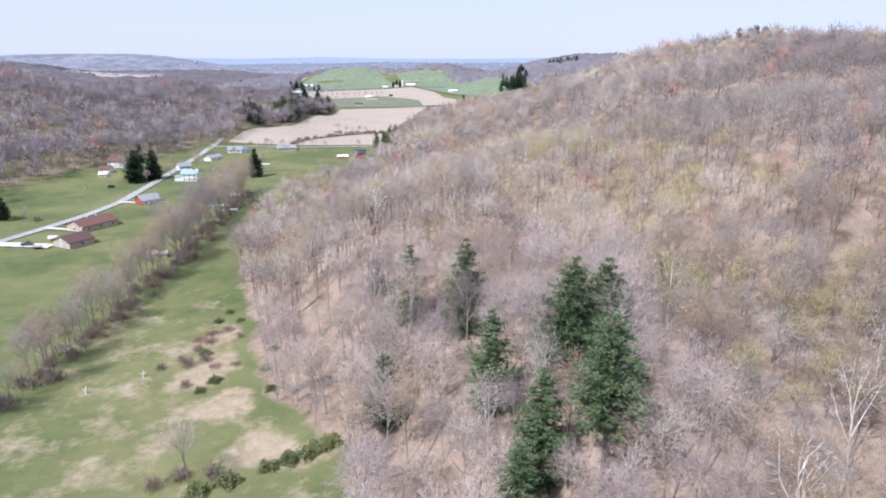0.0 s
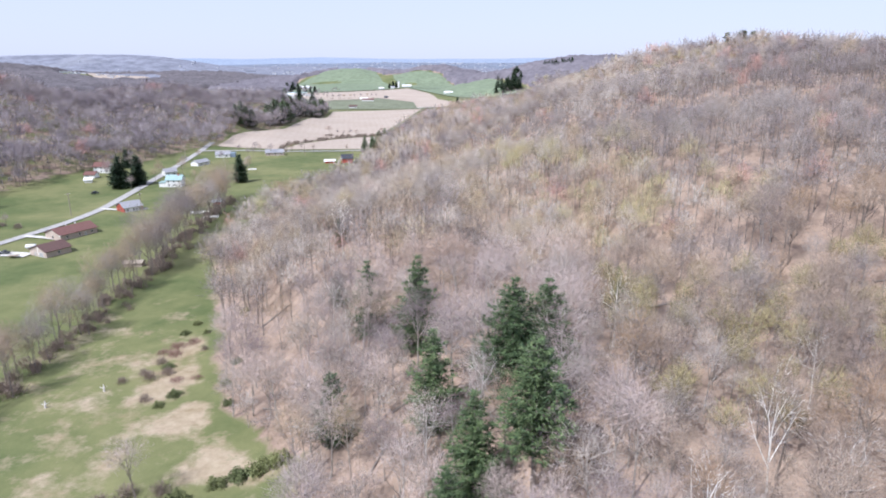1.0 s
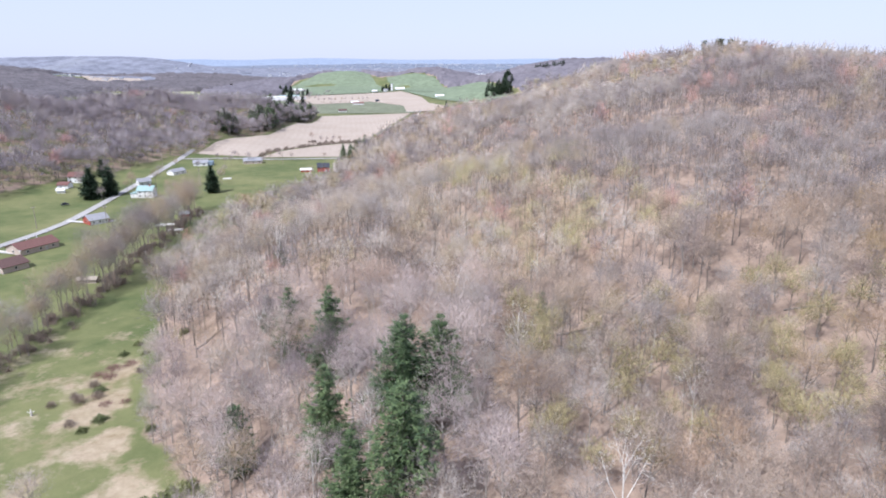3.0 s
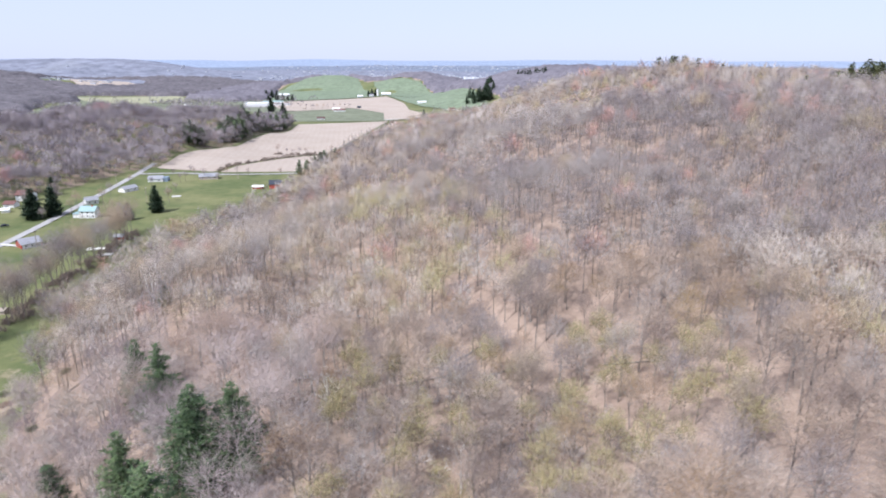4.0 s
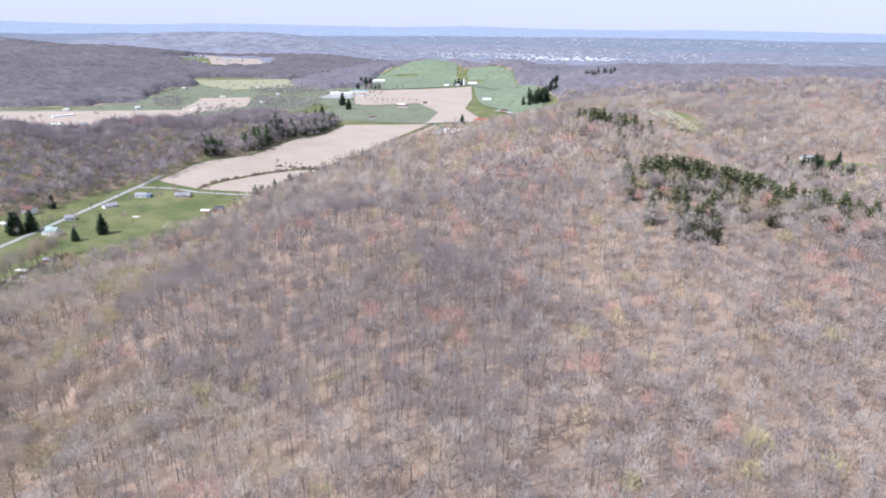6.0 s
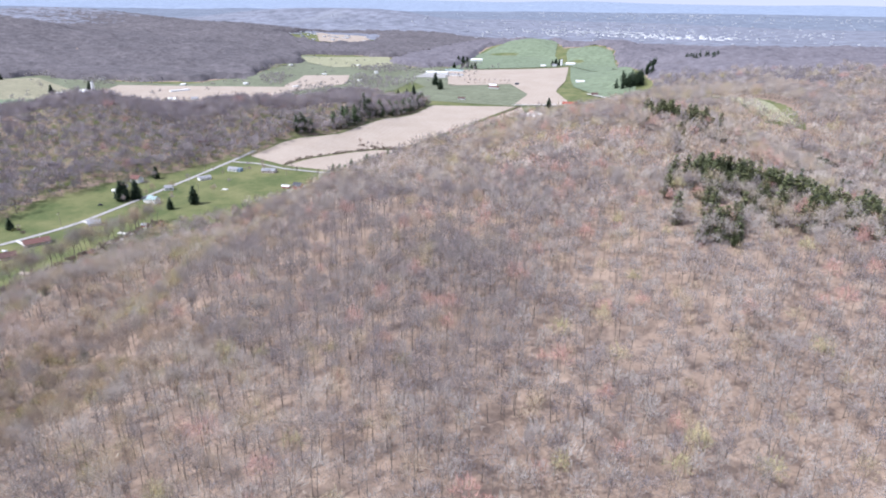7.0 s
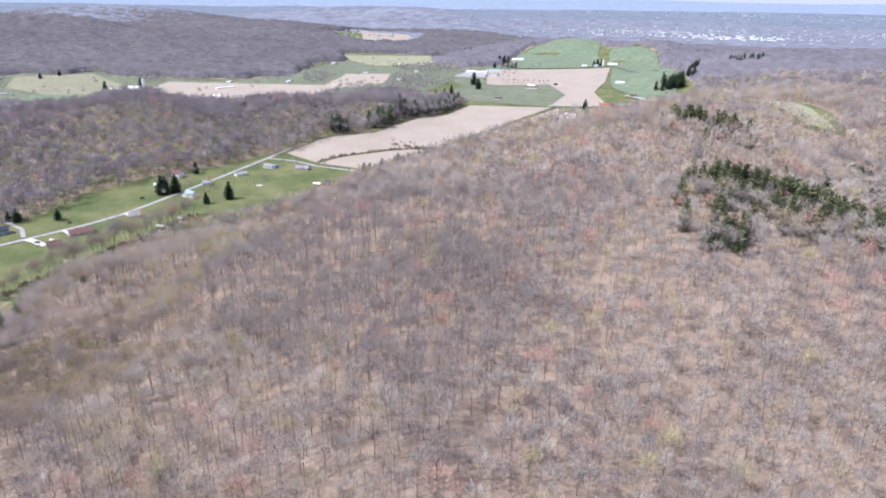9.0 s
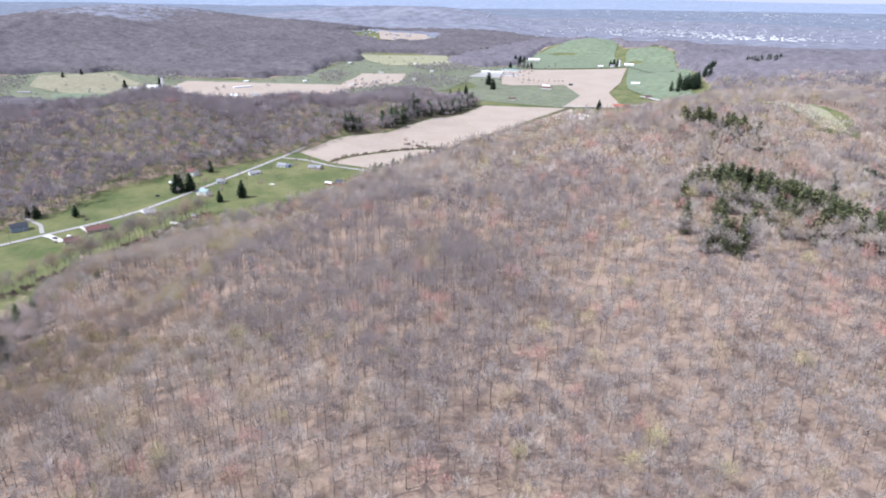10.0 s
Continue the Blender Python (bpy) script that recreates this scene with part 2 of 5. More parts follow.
FAR_HILLS = [(-330, 460, 68, 39), (-245, 610, 50, 33), (-205, 730, 40, 26), (-430, 330, 110, 18), (-1440, 1080, 215, 86), (-1350, 1820, 280, 50),
             (-1010, 1260, 170, 22), (-265, 1960, 100, 41), (-15, 1830, 95, 42), (250, 1350, 140, 42), (600, 1150, 220, 45), (450, 1650, 220, 38),
             (-1376, 3305, 210, 52), (-1720, 3260, 230, 46), (-2130, 3200, 270, 52), (-900, 2600, 200, 22), (900, 600, 250, 45), (1100, 1700, 400, 55), (-500, 150, 140, 28),
             (700, 250, 160, 30), (-2300, 1900, 420, 88), (-1560, 500, 270, 75)]


def smooth(a, b, x):
    u = np.clip((x - a) / (b - a), 0, 1)
    return u * u * (3 - 2 * u)


def height(x, y):
    """The ground's height at a place in the valley."""
    x, y = np.asarray(x, float), np.asarray(y, float)
    z = -6.0 * smooth(480, 650, y) * (1 - smooth(1750, 2100, y))
    for a, b, s, h in HILLS + FAR_HILLS:
        z = z + h * np.exp(-((x - a) ** 2 + (y - b) ** 2) / (2 * s * s))
    z = np.where(z > 0, z * smooth(0, 13, z), z)
    hilly = smooth(3, 12, z)
    return z + hilly * (0.9 * np.sin(x / 13.1 + 1.3 * np.sin(y / 19.0)) + 0.9 * np.sin(y / 11.7 + 1.1 * np.sin(x / 16.0)))


def at(x, y, turn=0.0, up=0.0):
    return Matrix.LocRotScale(Vector((x, y, float(height(x, y)) + up)) * K, Euler((0, 0, radians(turn))), None)


def inside(x, y, polygon):
    """Which places lie in a polygon."""
    x, y = np.asarray(x, float), np.asarray(y, float)
    odd = np.zeros(x.shape, bool)
    for (x0, y0), (x1, y1) in zip(polygon, polygon[1:] + polygon[:1]):
        cross = (y0 > y) != (y1 > y)
        odd ^= cross & (x < (x1 - x0) * (y - y0) / ((y1 - y0) or 1e-9) + x0)
    return odd


FOOT_Y = [-60, 30, 70, 90, 110, 149, 185, 210, 240, 270, 297, 330, 367, 410, 490, 590, 715, 812, 860, 900, 960, 1050, 1150, 1300]
FOOT_X = [-20, -12, -10, -16, -34, -48, -61, -69, -71, -67, -61, -53, -41, -37, -35, -30, -20, 10, 30, 60, 110, 165, 170, 120]
LEFT_Y = [100, 190, 250, 300, 335, 360, 420, 475, 510, 560, 600, 640, 750, 830, 925, 960]
LEFT_X = [-195, -191, -193, -212, -208, -206, -184, -178, -166, -176, -170, -152, -148, -142, -150, -230]
CLEARINGS = {
    "hay": [(212, 862), (222, 890), (262, 902), (312, 880), (350, 805), (358, 735), (318, 726), (288, 796), (240, 836)],
    "glade": [(405, 640), (470, 650), (520, 700), (470, 720), (420, 690)],
}
SETTLED = [(-1120, 1850), (-900, 1830), (-850, 2150), (-1000, 2300), (-1200, 2250)]
FARM_FIELDS = [[(-705, 770), (-560, 746), (-435, 805), (-405, 930), (-477, 1010), (-560, 965), (-765, 880)], [(-1020, 740), (-910, 650), (-786, 560), (-640, 625), (-650, 735), (-950, 860)],
               [(-440, 925), (-395, 1090), (-470, 1230), (-560, 1172), (-500, 1015)], [(-690, 1380), (-586, 1330), (-465, 1449), (-599, 1660), (-780, 1484)], [(-950, 1850), (-820, 1980), (-1010, 2260), (-1180, 2180)]]
FARM_YARDS = [(-722, 766), (-540, 790), (-490, 816), (-845, 610), (-318, 1280), (-341, 1668)]
PASTURE = [(-320, 1440), (-205, 1520), (-75, 1600), (-10, 1290), (20, 1200), (110, 1060), (185, 1060), (140, 1140), (118, 1290), (60, 1520), (0, 1760), (-60, 1850), (-150, 1870), (-255, 2060), (-400, 1900)]
LEFT_VALLEY = [(-980, 420), (-640, 560), (-480, 720), (-330, 900), (-280, 1060), (-330, 1300), (-470, 1470), (-580, 1690), (-700, 1620), (-800, 1530), (-720, 1370), (-643, 1089), (-660, 960),
               (-695, 930), (-800, 900), (-960, 890), (-1040, 770), (-1030, 650), (-1120, 560)]
MAIN_VALLEY = [(-205, 100), (-330, -60), (-20, -60), (10, 900), (170, 1050), (110, 1300), (-60, 1640), (-380, 1480), (-420, 1160), (-240, 960), (-140, 930)]


def wooded(x, y):
    """Where the woods stand."""
    x, y = np.asarray(x, float), np.asarray(y, float)
    right = x > np.interp(y, FOOT_Y, FOOT_X)
    left = x < np.interp(y, LEFT_Y, LEFT_X)
    woods = np.where(y < 1300, np.where(y < 960, right | left, right | (x < -280)), True)
    for polygon in (*CLEARINGS.values(), PASTURE):
        woods &= ~inside(x, y, polygon)
    wx, wy = x + 22 * np.sin(y / 47) + 11 * np.sin(y / 19 + x / 31), y + 22 * np.sin(x / 53) + 11 * np.sin(x / 21)
    for polygon in (LEFT_VALLEY, SETTLED):
        woods &= ~inside(wx, wy, polygon)
    return woods & ~((y > 960) & inside(x, y, MAIN_VALLEY))


def copses(x, y):
    """Where small woods stand in the farmland, clear of its fields and yards."""
    copse = np.sin(x / 61 + 1.3 * np.sin(y / 83)) * np.sin(y / 57 + 1.1 * np.sin(x / 71)) > 0.12
    for polygon in FARM_FIELDS:
        copse &= ~inside(x, y, polygon)
    for a, b in FARM_YARDS:
        copse &= np.hypot(x - a, y - b) > 35
    return copse


def stretch_out(start, stop, step, far):
    """Even steps within, growing steps without."""
    mid = list(np.arange(start, stop + 0.1, step))
    low, high, s = [], [], step
    while mid[0] - sum(low) > -far or mid[-1] + sum(high) < far:
        s *= 1.035 if s < 75 else 1.16
        low.append(s), high.append(s)
    return np.array(sorted([start - c for c in np.cumsum(low)] + mid + [stop + c for c in np.cumsum(high)]))


def build_ground():
    xs, ys = stretch_out(-230, 400, 5.0, 12500), stretch_out(40, 640, 5.0, 12500)
    gx, gy = np.meshgrid(xs, ys)
    z = height(gx, gy) - 40 * smooth(2300, 2700, np.hypot(gx, gy))
    nx, ny = len(xs), len(ys)
    i = (np.arange(ny - 1)[:, None] * nx + np.arange(nx - 1)).ravel()
    faces = np.stack([i, i + 1, i + nx + 1, i + nx], 1)
    woods = wooded(gx, gy)
    grass = (~woods).astype(float)
    # a soft, wandering edge along the foot of the woods
    clear = np.minimum(np.interp(gy, FOOT_Y, FOOT_X) - gx, np.where(gy < 960, gx - np.interp(gy, LEFT_Y, LEFT_X), 99.0))
    grass = np.where((gy < 1300) & (gx > -235) & (gx < 215) & (gy > -50) & (np.abs(clear) < 30), np.clip(0.45 + clear / 14, 0, 1), grass)
    # green undergrowth below the trees of the ridge across the road
    grass = np.where(woods & (gx < -140) & (gx > -640) & (gy < 980) & (clear > -300), np.maximum(grass, 0.41), grass)
    dry = np.zeros(gx.shape)
    for x, y, rx, ry in ((-51, 137, 5, 9), (-48, 121, 7, 10), (-40, 106, 7, 8), (-30, 96, 6, 5), (-74, 120, 1.2, 40), (-26, 90, 11, 1.3)):
        dry = np.maximum(dry, 0.6 * np.exp(-(((gx - x) / rx) ** 2 + ((gy - y) / ry) ** 2) ** 2))
    # winter-worn grass of the meadow
    dry = np.maximum(dry, (0.34 - 0.08 * (gx < -84)) * (1 - smooth(130, 230, gy)) * (grass > 0.5))
    dry = np.maximum(dry, 0.42 * np.exp(-(((gx + 56) / 9) ** 2 + ((gy - 104) / 5) ** 2)))
    left_farms = inside(gx, gy, LEFT_VALLEY) | inside(gx, gy, SETTLED) | ((gy > 960) & inside(gx, gy, MAIN_VALLEY))
    dry = np.maximum(dry, np.where(left_farms, 0.25, 0.0))
    ob = new("ground", mesh("ground", np.stack([gx, gy, z], 2).reshape(-1, 3), faces, GROUND, True, grass=grass.ravel(), dry=dry.ravel()))
    tagged(ob, "valley ground with spring grass, dry grass and brown leaf litter", "ground", kind="structure")


build_ground()


def sheet(name, label, category, edge_a, edge_b, mat, up=0.25, step=6.0, across=6.0, kind="structure"):
    """A strip of ground cover between two edges, laid on the land."""
    def walk_along(edge, n):
        e = np.array(edge, float)
        d = np.concatenate([[0], np.cumsum(np.hypot(*np.diff(e, axis=0).T))])
        u = np.linspace(0, d[-1], n)
        return np.stack([np.interp(u, d, e[:, 0]), np.interp(u, d, e[:, 1])], 1)
    length = max(sum(math.dist(p, q) for p, q in zip(e, e[1:])) for e in (edge_a, edge_b))
    n = max(3, int(length / step))
    a, b = walk_along(edge_a, n), walk_along(edge_b, n)
    m = max(2, int(np.hypot(*(b - a).T).max() / across) + 1)
    u = np.linspace(0, 1, m)[None, :, None]
    p = a[:, None] * (1 - u) + b[:, None] * u
    z = height(p[..., 0], p[..., 1]) + up
    v = np.concatenate([p, z[..., None]], 2).reshape(-1, 3)
    i = (np.arange(n - 1)[:, None] * m + np.arange(m - 1)).ravel()
    faces = np.stack([i, i + m, i + m + 1, i + 1], 1)
    return tagged(new(name, mesh(name, v, faces, mat, True)), label, category, kind=kind)


def lane(name, label, category, line, width, mat, up=0.3, step=5.0):
    p = np.array(line, float)
    d = np.gradient(p, axis=0)
    d /= np.hypot(d[:, :1], d[:, 1:])
    side = np.stack([-d[:, 1], d[:, 0]], 1) * width / 2
    return sheet(name, label, category, (p + side).tolist(), (p - side).tolist(), mat, up, step, max(width / 2, 2.0))


# ---- road, drives and fields ----
ROAD = [(-178, 120), (-163, 180), (-156, 210), (-149, 240), (-145, 262), (-144, 282), (-148, 320), (-153, 360), (-158, 400), (-168, 472), (-176, 520)]
lane("road", "worn pale grey asphalt country road along the valley", "road", ROAD, 4.2, TAR)
lane("driveway", "pale concrete drive from the road to the garage", "driveway", [(-155, 213), (-146, 213), (-133, 211)], 5, CONCRETE, 0.34)
lane("driveway", "pale concrete drive beside the long brown-roofed house", "driveway", [(-150, 236), (-142, 234), (-136, 232)], 2.4, CONCRETE, 0.34)
lane("driveway", "pale gravel drive to the red brick house", "driveway", [(-145, 283), (-138, 281), (-133, 280)], 2.4, CONCRETE, 0.34)
lane("driveway", "pale drive opposite the long house", "driveway", [(-160, 214), (-178, 224), (-200, 226)], 3.0, TAR, 0.34)
lane("lane", "narrow gravel lane along the foot of the fields", "lane", [(-168, 472), (-140, 478), (-105, 472), (-70, 474), (-30, 482)], 4, TAR, 0.36)
sheet("field", "pale maize stubble field beside the pine wood", "field", [(-166, 500), (-172, 560), (-166, 598), (-148, 640), (-144, 750), (-138, 830), (-146, 926)],
      [(-116, 484), (-112, 520), (-92, 580), (-78, 604), (-54, 620), (-40, 760), (-22, 965)], STUBBLE, 0.3)
sheet("field", "smaller pale stubble field below the wooded hill", "field", [(-111, 482), (-106, 518), (-86, 574), (-72, 598), (-48, 612)],
      [(-45, 486), (-42, 520), (-41, 560), (-40, 590), (-40, 606)], STUBBLE, 0.3)
sheet("field", "long strip of bare pale earth below the hill", "field", [(-42, 625), (-30, 760), (-12, 965)], [(-36, 625), (-18, 760), (10, 905)], STUBBLE, 0.3)
sheet("field", "bare pale field in front of the far farm", "field", [(-30, 985), (-40, 1100), (-110, 1225), (-215, 1160)], [(67, 985), (0, 1140), (-16, 1290), (-75, 1590)], STUBBLE, 1.0, 14, 14)
sheet("field", "bare pale field below the green hill", "field", [(-222, 1175), (-325, 1423)], [(-112, 1245), (-80, 1580)], STUBBLE, 1.0, 14, 14)
sheet("field", "far pasture of fresh green grass on a hill", "field", [(-330, 1440), (-420, 1750), (-310, 2010)], [(-80, 1612), (-150, 1760), (-200, 2010)], MEADOW, 1.3, 14, 14)
sheet("field", "far green pasture behind the farm", "field", [(-78, 1612), (-120, 1760), (-130, 1850)], [(104, 1345), (58, 1520), (0, 1755)], MEADOW, 1.3, 14, 14)
sheet("field", "green pasture beside the winding farm drive", "field", [(110, 1062), (20, 1200), (-8, 1300), (-72, 1595)], [(180, 1065), (138, 1140), (116, 1285), (102, 1340)], MEADOW, 1.2, 14, 14)
sheet("field", "yellow-green hayfield on the wooded hill", "field", [(218, 862), (245, 842), (292, 802), (322, 735)], [(226, 882), (262, 895), (310, 872), (350, 740)], DRY_HAY, 0.5, 8, 8)
sheet("meadow", "dull green grassland of the next valley", "meadow", [(-1040, 630), (-1040, 770), (-960, 890), (-800, 900), (-695, 930), (-655, 960), (-643, 1089), (-690, 1299), (-800, 1530)],
      [(-700, 530), (-640, 560), (-560, 640), (-480, 720), (-400, 810), (-330, 900), (-280, 1060), (-330, 1300), (-540, 1560)], FAR_GRASS, 0.7, 16, 16)
sheet("meadow", "dull green grassland between the far fields", "meadow", [(-240, 968), (-250, 1130), (-420, 1300), (-420, 1470)], [(-8, 968), (-20, 1130), (-60, 1200), (-80, 1480)], FAR_GRASS, 0.5, 14, 14)
sheet("field", "bare pale field in the next valley", "field", [(-705, 775), (-560, 752), (-440, 810), (-415, 930)], [(-757, 872), (-665, 913), (-560, 960), (-477, 1000)], STUBBLE, 1.2, 14, 14)
sheet("field", "narrow bare field at the foot of the next valley", "field", [(-432, 935), (-402, 1090), (-470, 1221)], [(-495, 1020), (-520, 1100), (-551, 1169)], STUBBLE, 1.2, 14, 14)
sheet("field", "olive farm pasture in the next valley", "field", [(-906, 654), (-786, 648), (-655, 733)], [(-1015, 740), (-951, 855), (-800, 800)], HAY, 1.2, 14, 14)
sheet("field", "green paddock below the olive pasture", "field", [(-707, 568), (-644, 628)], [(-809, 633), (-744, 691)], MEADOW, 1.2, 14, 14)
sheet("field", "pale dry hayfield in the next valley", "field", [(-686, 1387), (-586, 1337), (-474, 1449)], [(-771, 1484), (-690, 1580), (-599, 1654)], DRY_HAY, 1.2, 14, 14)
sheet("field", "pale far field in the next valley", "field", [(-950, 1850), (-820, 1980)], [(-1180, 2180), (-1010, 2260)], STUBBLE, 2.0, 20, 20)
sheet("parking_lot", "pale grey paved yard among the far houses", "parking lot", [(-345, 1345), (-282, 1362)], [(-335, 1255), (-270, 1270)], TAR, 1.2, 14, 14)
lane("lane", "pale winding drive to the far farm", "lane", [(40, 1004), (85, 1020), (110, 1050), (105, 1082), (92, 1092), (78, 1105), (60, 1120)], 7, CONCRETE, 1.7)
lane("lane", "straight pale farm lane across the fields", "lane", [(-30, 972), (10, 985), (70, 1003), (120, 1046)], 5, CONCRETE, 1.7)


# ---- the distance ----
def distance_material(name, wood, open_land, haze_glow, share):
    """Far woods and pale fields; haze is put into their blue colours and glow."""
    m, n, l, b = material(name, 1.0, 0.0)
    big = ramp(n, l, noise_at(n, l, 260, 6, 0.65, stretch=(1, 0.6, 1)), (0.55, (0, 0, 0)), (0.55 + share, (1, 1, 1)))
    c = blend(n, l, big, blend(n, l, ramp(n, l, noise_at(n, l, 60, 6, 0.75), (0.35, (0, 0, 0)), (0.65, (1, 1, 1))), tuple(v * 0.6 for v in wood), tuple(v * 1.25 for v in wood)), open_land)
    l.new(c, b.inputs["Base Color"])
    b.inputs["Emission Color"].default_value = (*haze_glow, 1)
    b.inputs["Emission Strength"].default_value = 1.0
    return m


BELTS = [(2350, 4200, 10, 14, 1.0), (4100, 7000, 14, 30, 2.3), (6900, 12300, 30, 92, 3.1)]


def far_height(x, y, belt):
    """The height of the rolling land in one of the far belts."""
    near, far, low, high, seed = BELTS[belt]
    away = np.hypot(x, y)
    roll = sum(np.sin(x / (310 * s) + seed * s + 1.7 * np.sin(y / (420 * s))) * np.sin(y / (270 * s) + 2.1 * seed + s) * s for s in (0.5, 1.0, 2.1, 3.7)) / 3.0
    u = (away - near) / (far - near)
    return height(x, y) + low + (high - low) * u + roll * (6 + 8 * u) - 30 * (1 - smooth(0, 0.06, u))


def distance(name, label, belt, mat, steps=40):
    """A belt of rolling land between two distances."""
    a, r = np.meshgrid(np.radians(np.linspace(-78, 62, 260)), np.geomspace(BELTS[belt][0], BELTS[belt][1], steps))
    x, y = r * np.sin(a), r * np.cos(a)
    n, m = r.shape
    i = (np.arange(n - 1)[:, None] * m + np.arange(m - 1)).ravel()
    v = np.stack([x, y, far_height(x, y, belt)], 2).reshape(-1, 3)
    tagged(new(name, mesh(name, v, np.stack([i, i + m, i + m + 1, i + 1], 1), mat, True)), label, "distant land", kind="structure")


# no air between: each belt carries its haze as bluer colour and emission
distance("backdrop", "wooded country with pale fields, far off, blue-grey haze painted in", 0, distance_material("hazed_far_country", (0.19, 0.195, 0.23), (0.245, 0.25, 0.265), (0.026, 0.032, 0.046), 0.35))
distance("backdrop", "wooded country beyond the town, its blue haze painted in", 1, distance_material("hazed_farther_country", (0.15, 0.165, 0.2), (0.25, 0.265, 0.285), (0.045, 0.056, 0.08), 0.3))
distance("backdrop", "horizon hills with pale blue haze painted in", 2, distance_material("hazed_horizon_country", (0.17, 0.195, 0.25), (0.24, 0.27, 0.32), (0.12, 0.148, 0.205), 0.3))


# ---- trees ----
def tube(points, radii, sides, rng=None):
    """A tapered limb along some points."""
    p, r = np.asarray(points, float), np.asarray(radii, float)
    d = np.gradient(p, axis=0)
    d /= np.linalg.norm(d, axis=1)[:, None] + 1e-9
    ref = np.where(np.abs(d[:, 2:3]) > 0.9, np.array([[1.0, 0, 0]]), np.array([[0, 0, 1.0]]))
    u = np.cross(d, ref)
    u /= np.linalg.norm(u, axis=1)[:, None]
    w = np.cross(d, u)
    a = np.arange(sides) * 2 * np.pi / sides
    v = p[:, None] + r[:, None, None] * (u[:, None] * np.cos(a)[None, :, None] + w[:, None] * np.sin(a)[None, :, None])
    i = np.arange(len(p) - 1)[:, None] * sides
    j = np.arange(sides)
    k = (j + 1) % sides
    q = np.stack([i + j, i + k, i + k + sides, i + j + sides], 2).reshape(-1, 4)
    return v.reshape(-1, 3), np.concatenate([q[:, [0, 1, 2]], q[:, [0, 2, 3]]])


def joined(pieces):
    v, f, n = [], [], 0
    for a, b in pieces:
        v.append(a), f.append(b + n)
        n += len(a)
    return np.concatenate(v), np.concatenate(f)


def slivers(start, way, length, width, rng, facing=None):
    """Thin pointed twigs, one triangle each."""
    n = len(start)
    way = way / (np.linalg.norm(way, axis=1)[:, None] + 1e-9)
    side = np.cross(way, rng.normal(size=(n, 3)) if facing is None else facing + rng.normal(size=(n, 3)) * 0.22)
    side /= np.linalg.norm(side, axis=1)[:, None] + 1e-9
    tip = start + way * length[:, None]
    v = np.stack([start - side * width / 2, start + side * width / 2, tip], 1).reshape(-1, 3)
    return v, np.arange(n * 3).reshape(-1, 3)


def bare_tree(seed, tall, limbs, forks, twigs, sides, twig_long, twig_wide, wide=0.29, solid=False, broom=0.62):
    """A leafless tree: its trunk with limbs, and its rounded crown of fine twigs."""
    rng = np.random.default_rng(seed)
    n = 5 if solid else 3
    zs = np.linspace(0, 1, n)
    sway = rng.normal(size=(2,)) * 0.035 * tall
    axis = np.stack([sway[0] * zs + rng.normal(size=n) * 0.012 * tall * zs, sway[1] * zs + rng.normal(size=n) * 0.012 * tall * zs, zs * tall * 0.78], 1)
    thick = tall * 0.0085
    wood = [tube(axis, thick * np.interp(zs, [0, 0.12, 1], [1.35, 1.0, 0.22]), sides)]
    middle = np.array([sway[0] * 0.7, sway[1] * 0.7, tall * (0.64 + 0.04 * rng.random())])
    size = np.array([wide * tall * (0.85 + 0.3 * rng.random()), wide * tall * (0.85 + 0.3 * rng.random()), tall * 0.335])
    flat_start, flat_end, flat_wide = [], [], []
    for k in range(limbs):
        u = 0.38 + 0.5 * ((k + rng.random()) / limbs)
        a0 = np.array([np.interp(u, zs, axis[:, c]) for c in range(3)])
        turn, up = k * 2.4 + rng.normal() * 0.4, rng.uniform(-0.05, 0.9)
        shell = np.array([math.cos(turn) * math.cos(up), math.sin(turn) * math.cos(up), math.sin(up)])
        a2 = middle + shell * size * 0.82
        a1 = (a0 + a2) / 2 + np.array([0, 0, -0.03 * tall]) + rng.normal(size=3) * 0.02 * tall
        r0 = thick * (0.62 - 0.3 * u)
        if solid:
            wood.append(tube([a0, a1, a2], [r0, r0 * 0.62, r0 * 0.2], 3))
        else:
            flat_start.append(a0), flat_end.append(a2), flat_wide.append(r0 * 2.0)
        for f in range(forks):
            w = rng.uniform(0.35, 0.95)
            b0 = a0 + (a1 - a0) * w * 2 if w < 0.5 else a1 + (a2 - a1) * (w - 0.5) * 2
            b1 = b0 + (shell + rng.normal(size=3) * 0.6) * size * 0.38
            flat_start.append(b0), flat_end.append(b1), flat_wide.append(r0 * (0.85 if solid else 1.1))
    for a, b, w in zip(flat_start, flat_end, flat_wide):
        wood.append(slivers(a[None], (b - a)[None], np.array([np.linalg.norm(b - a)]), w, rng))
    way = rng.normal(size=(twigs, 3))
    way[:, 2] = np.abs(way[:, 2]) * 1.0 - 0.35
    way /= np.linalg.norm(way, axis=1)[:, None]
    lumps = 1 + 0.16 * np.sin(3 * np.arctan2(way[:, 1], way[:, 0]) + seed) + 0.12 * np.sin(5 * way[:, 2] + seed * 2)
    start = middle + way * size * (lumps * (0.28 + 0.66 * rng.random(twigs) ** 0.6))[:, None]
    fine = slivers(start, way * 0.55 + rng.normal(size=(twigs, 3)) * (0.95 - 0.85 * broom) + np.array([0, 0, broom]), twig_long * (0.5 + rng.random(twigs)), twig_wide, rng, way / size * size[2])
    return joined(wood), fine


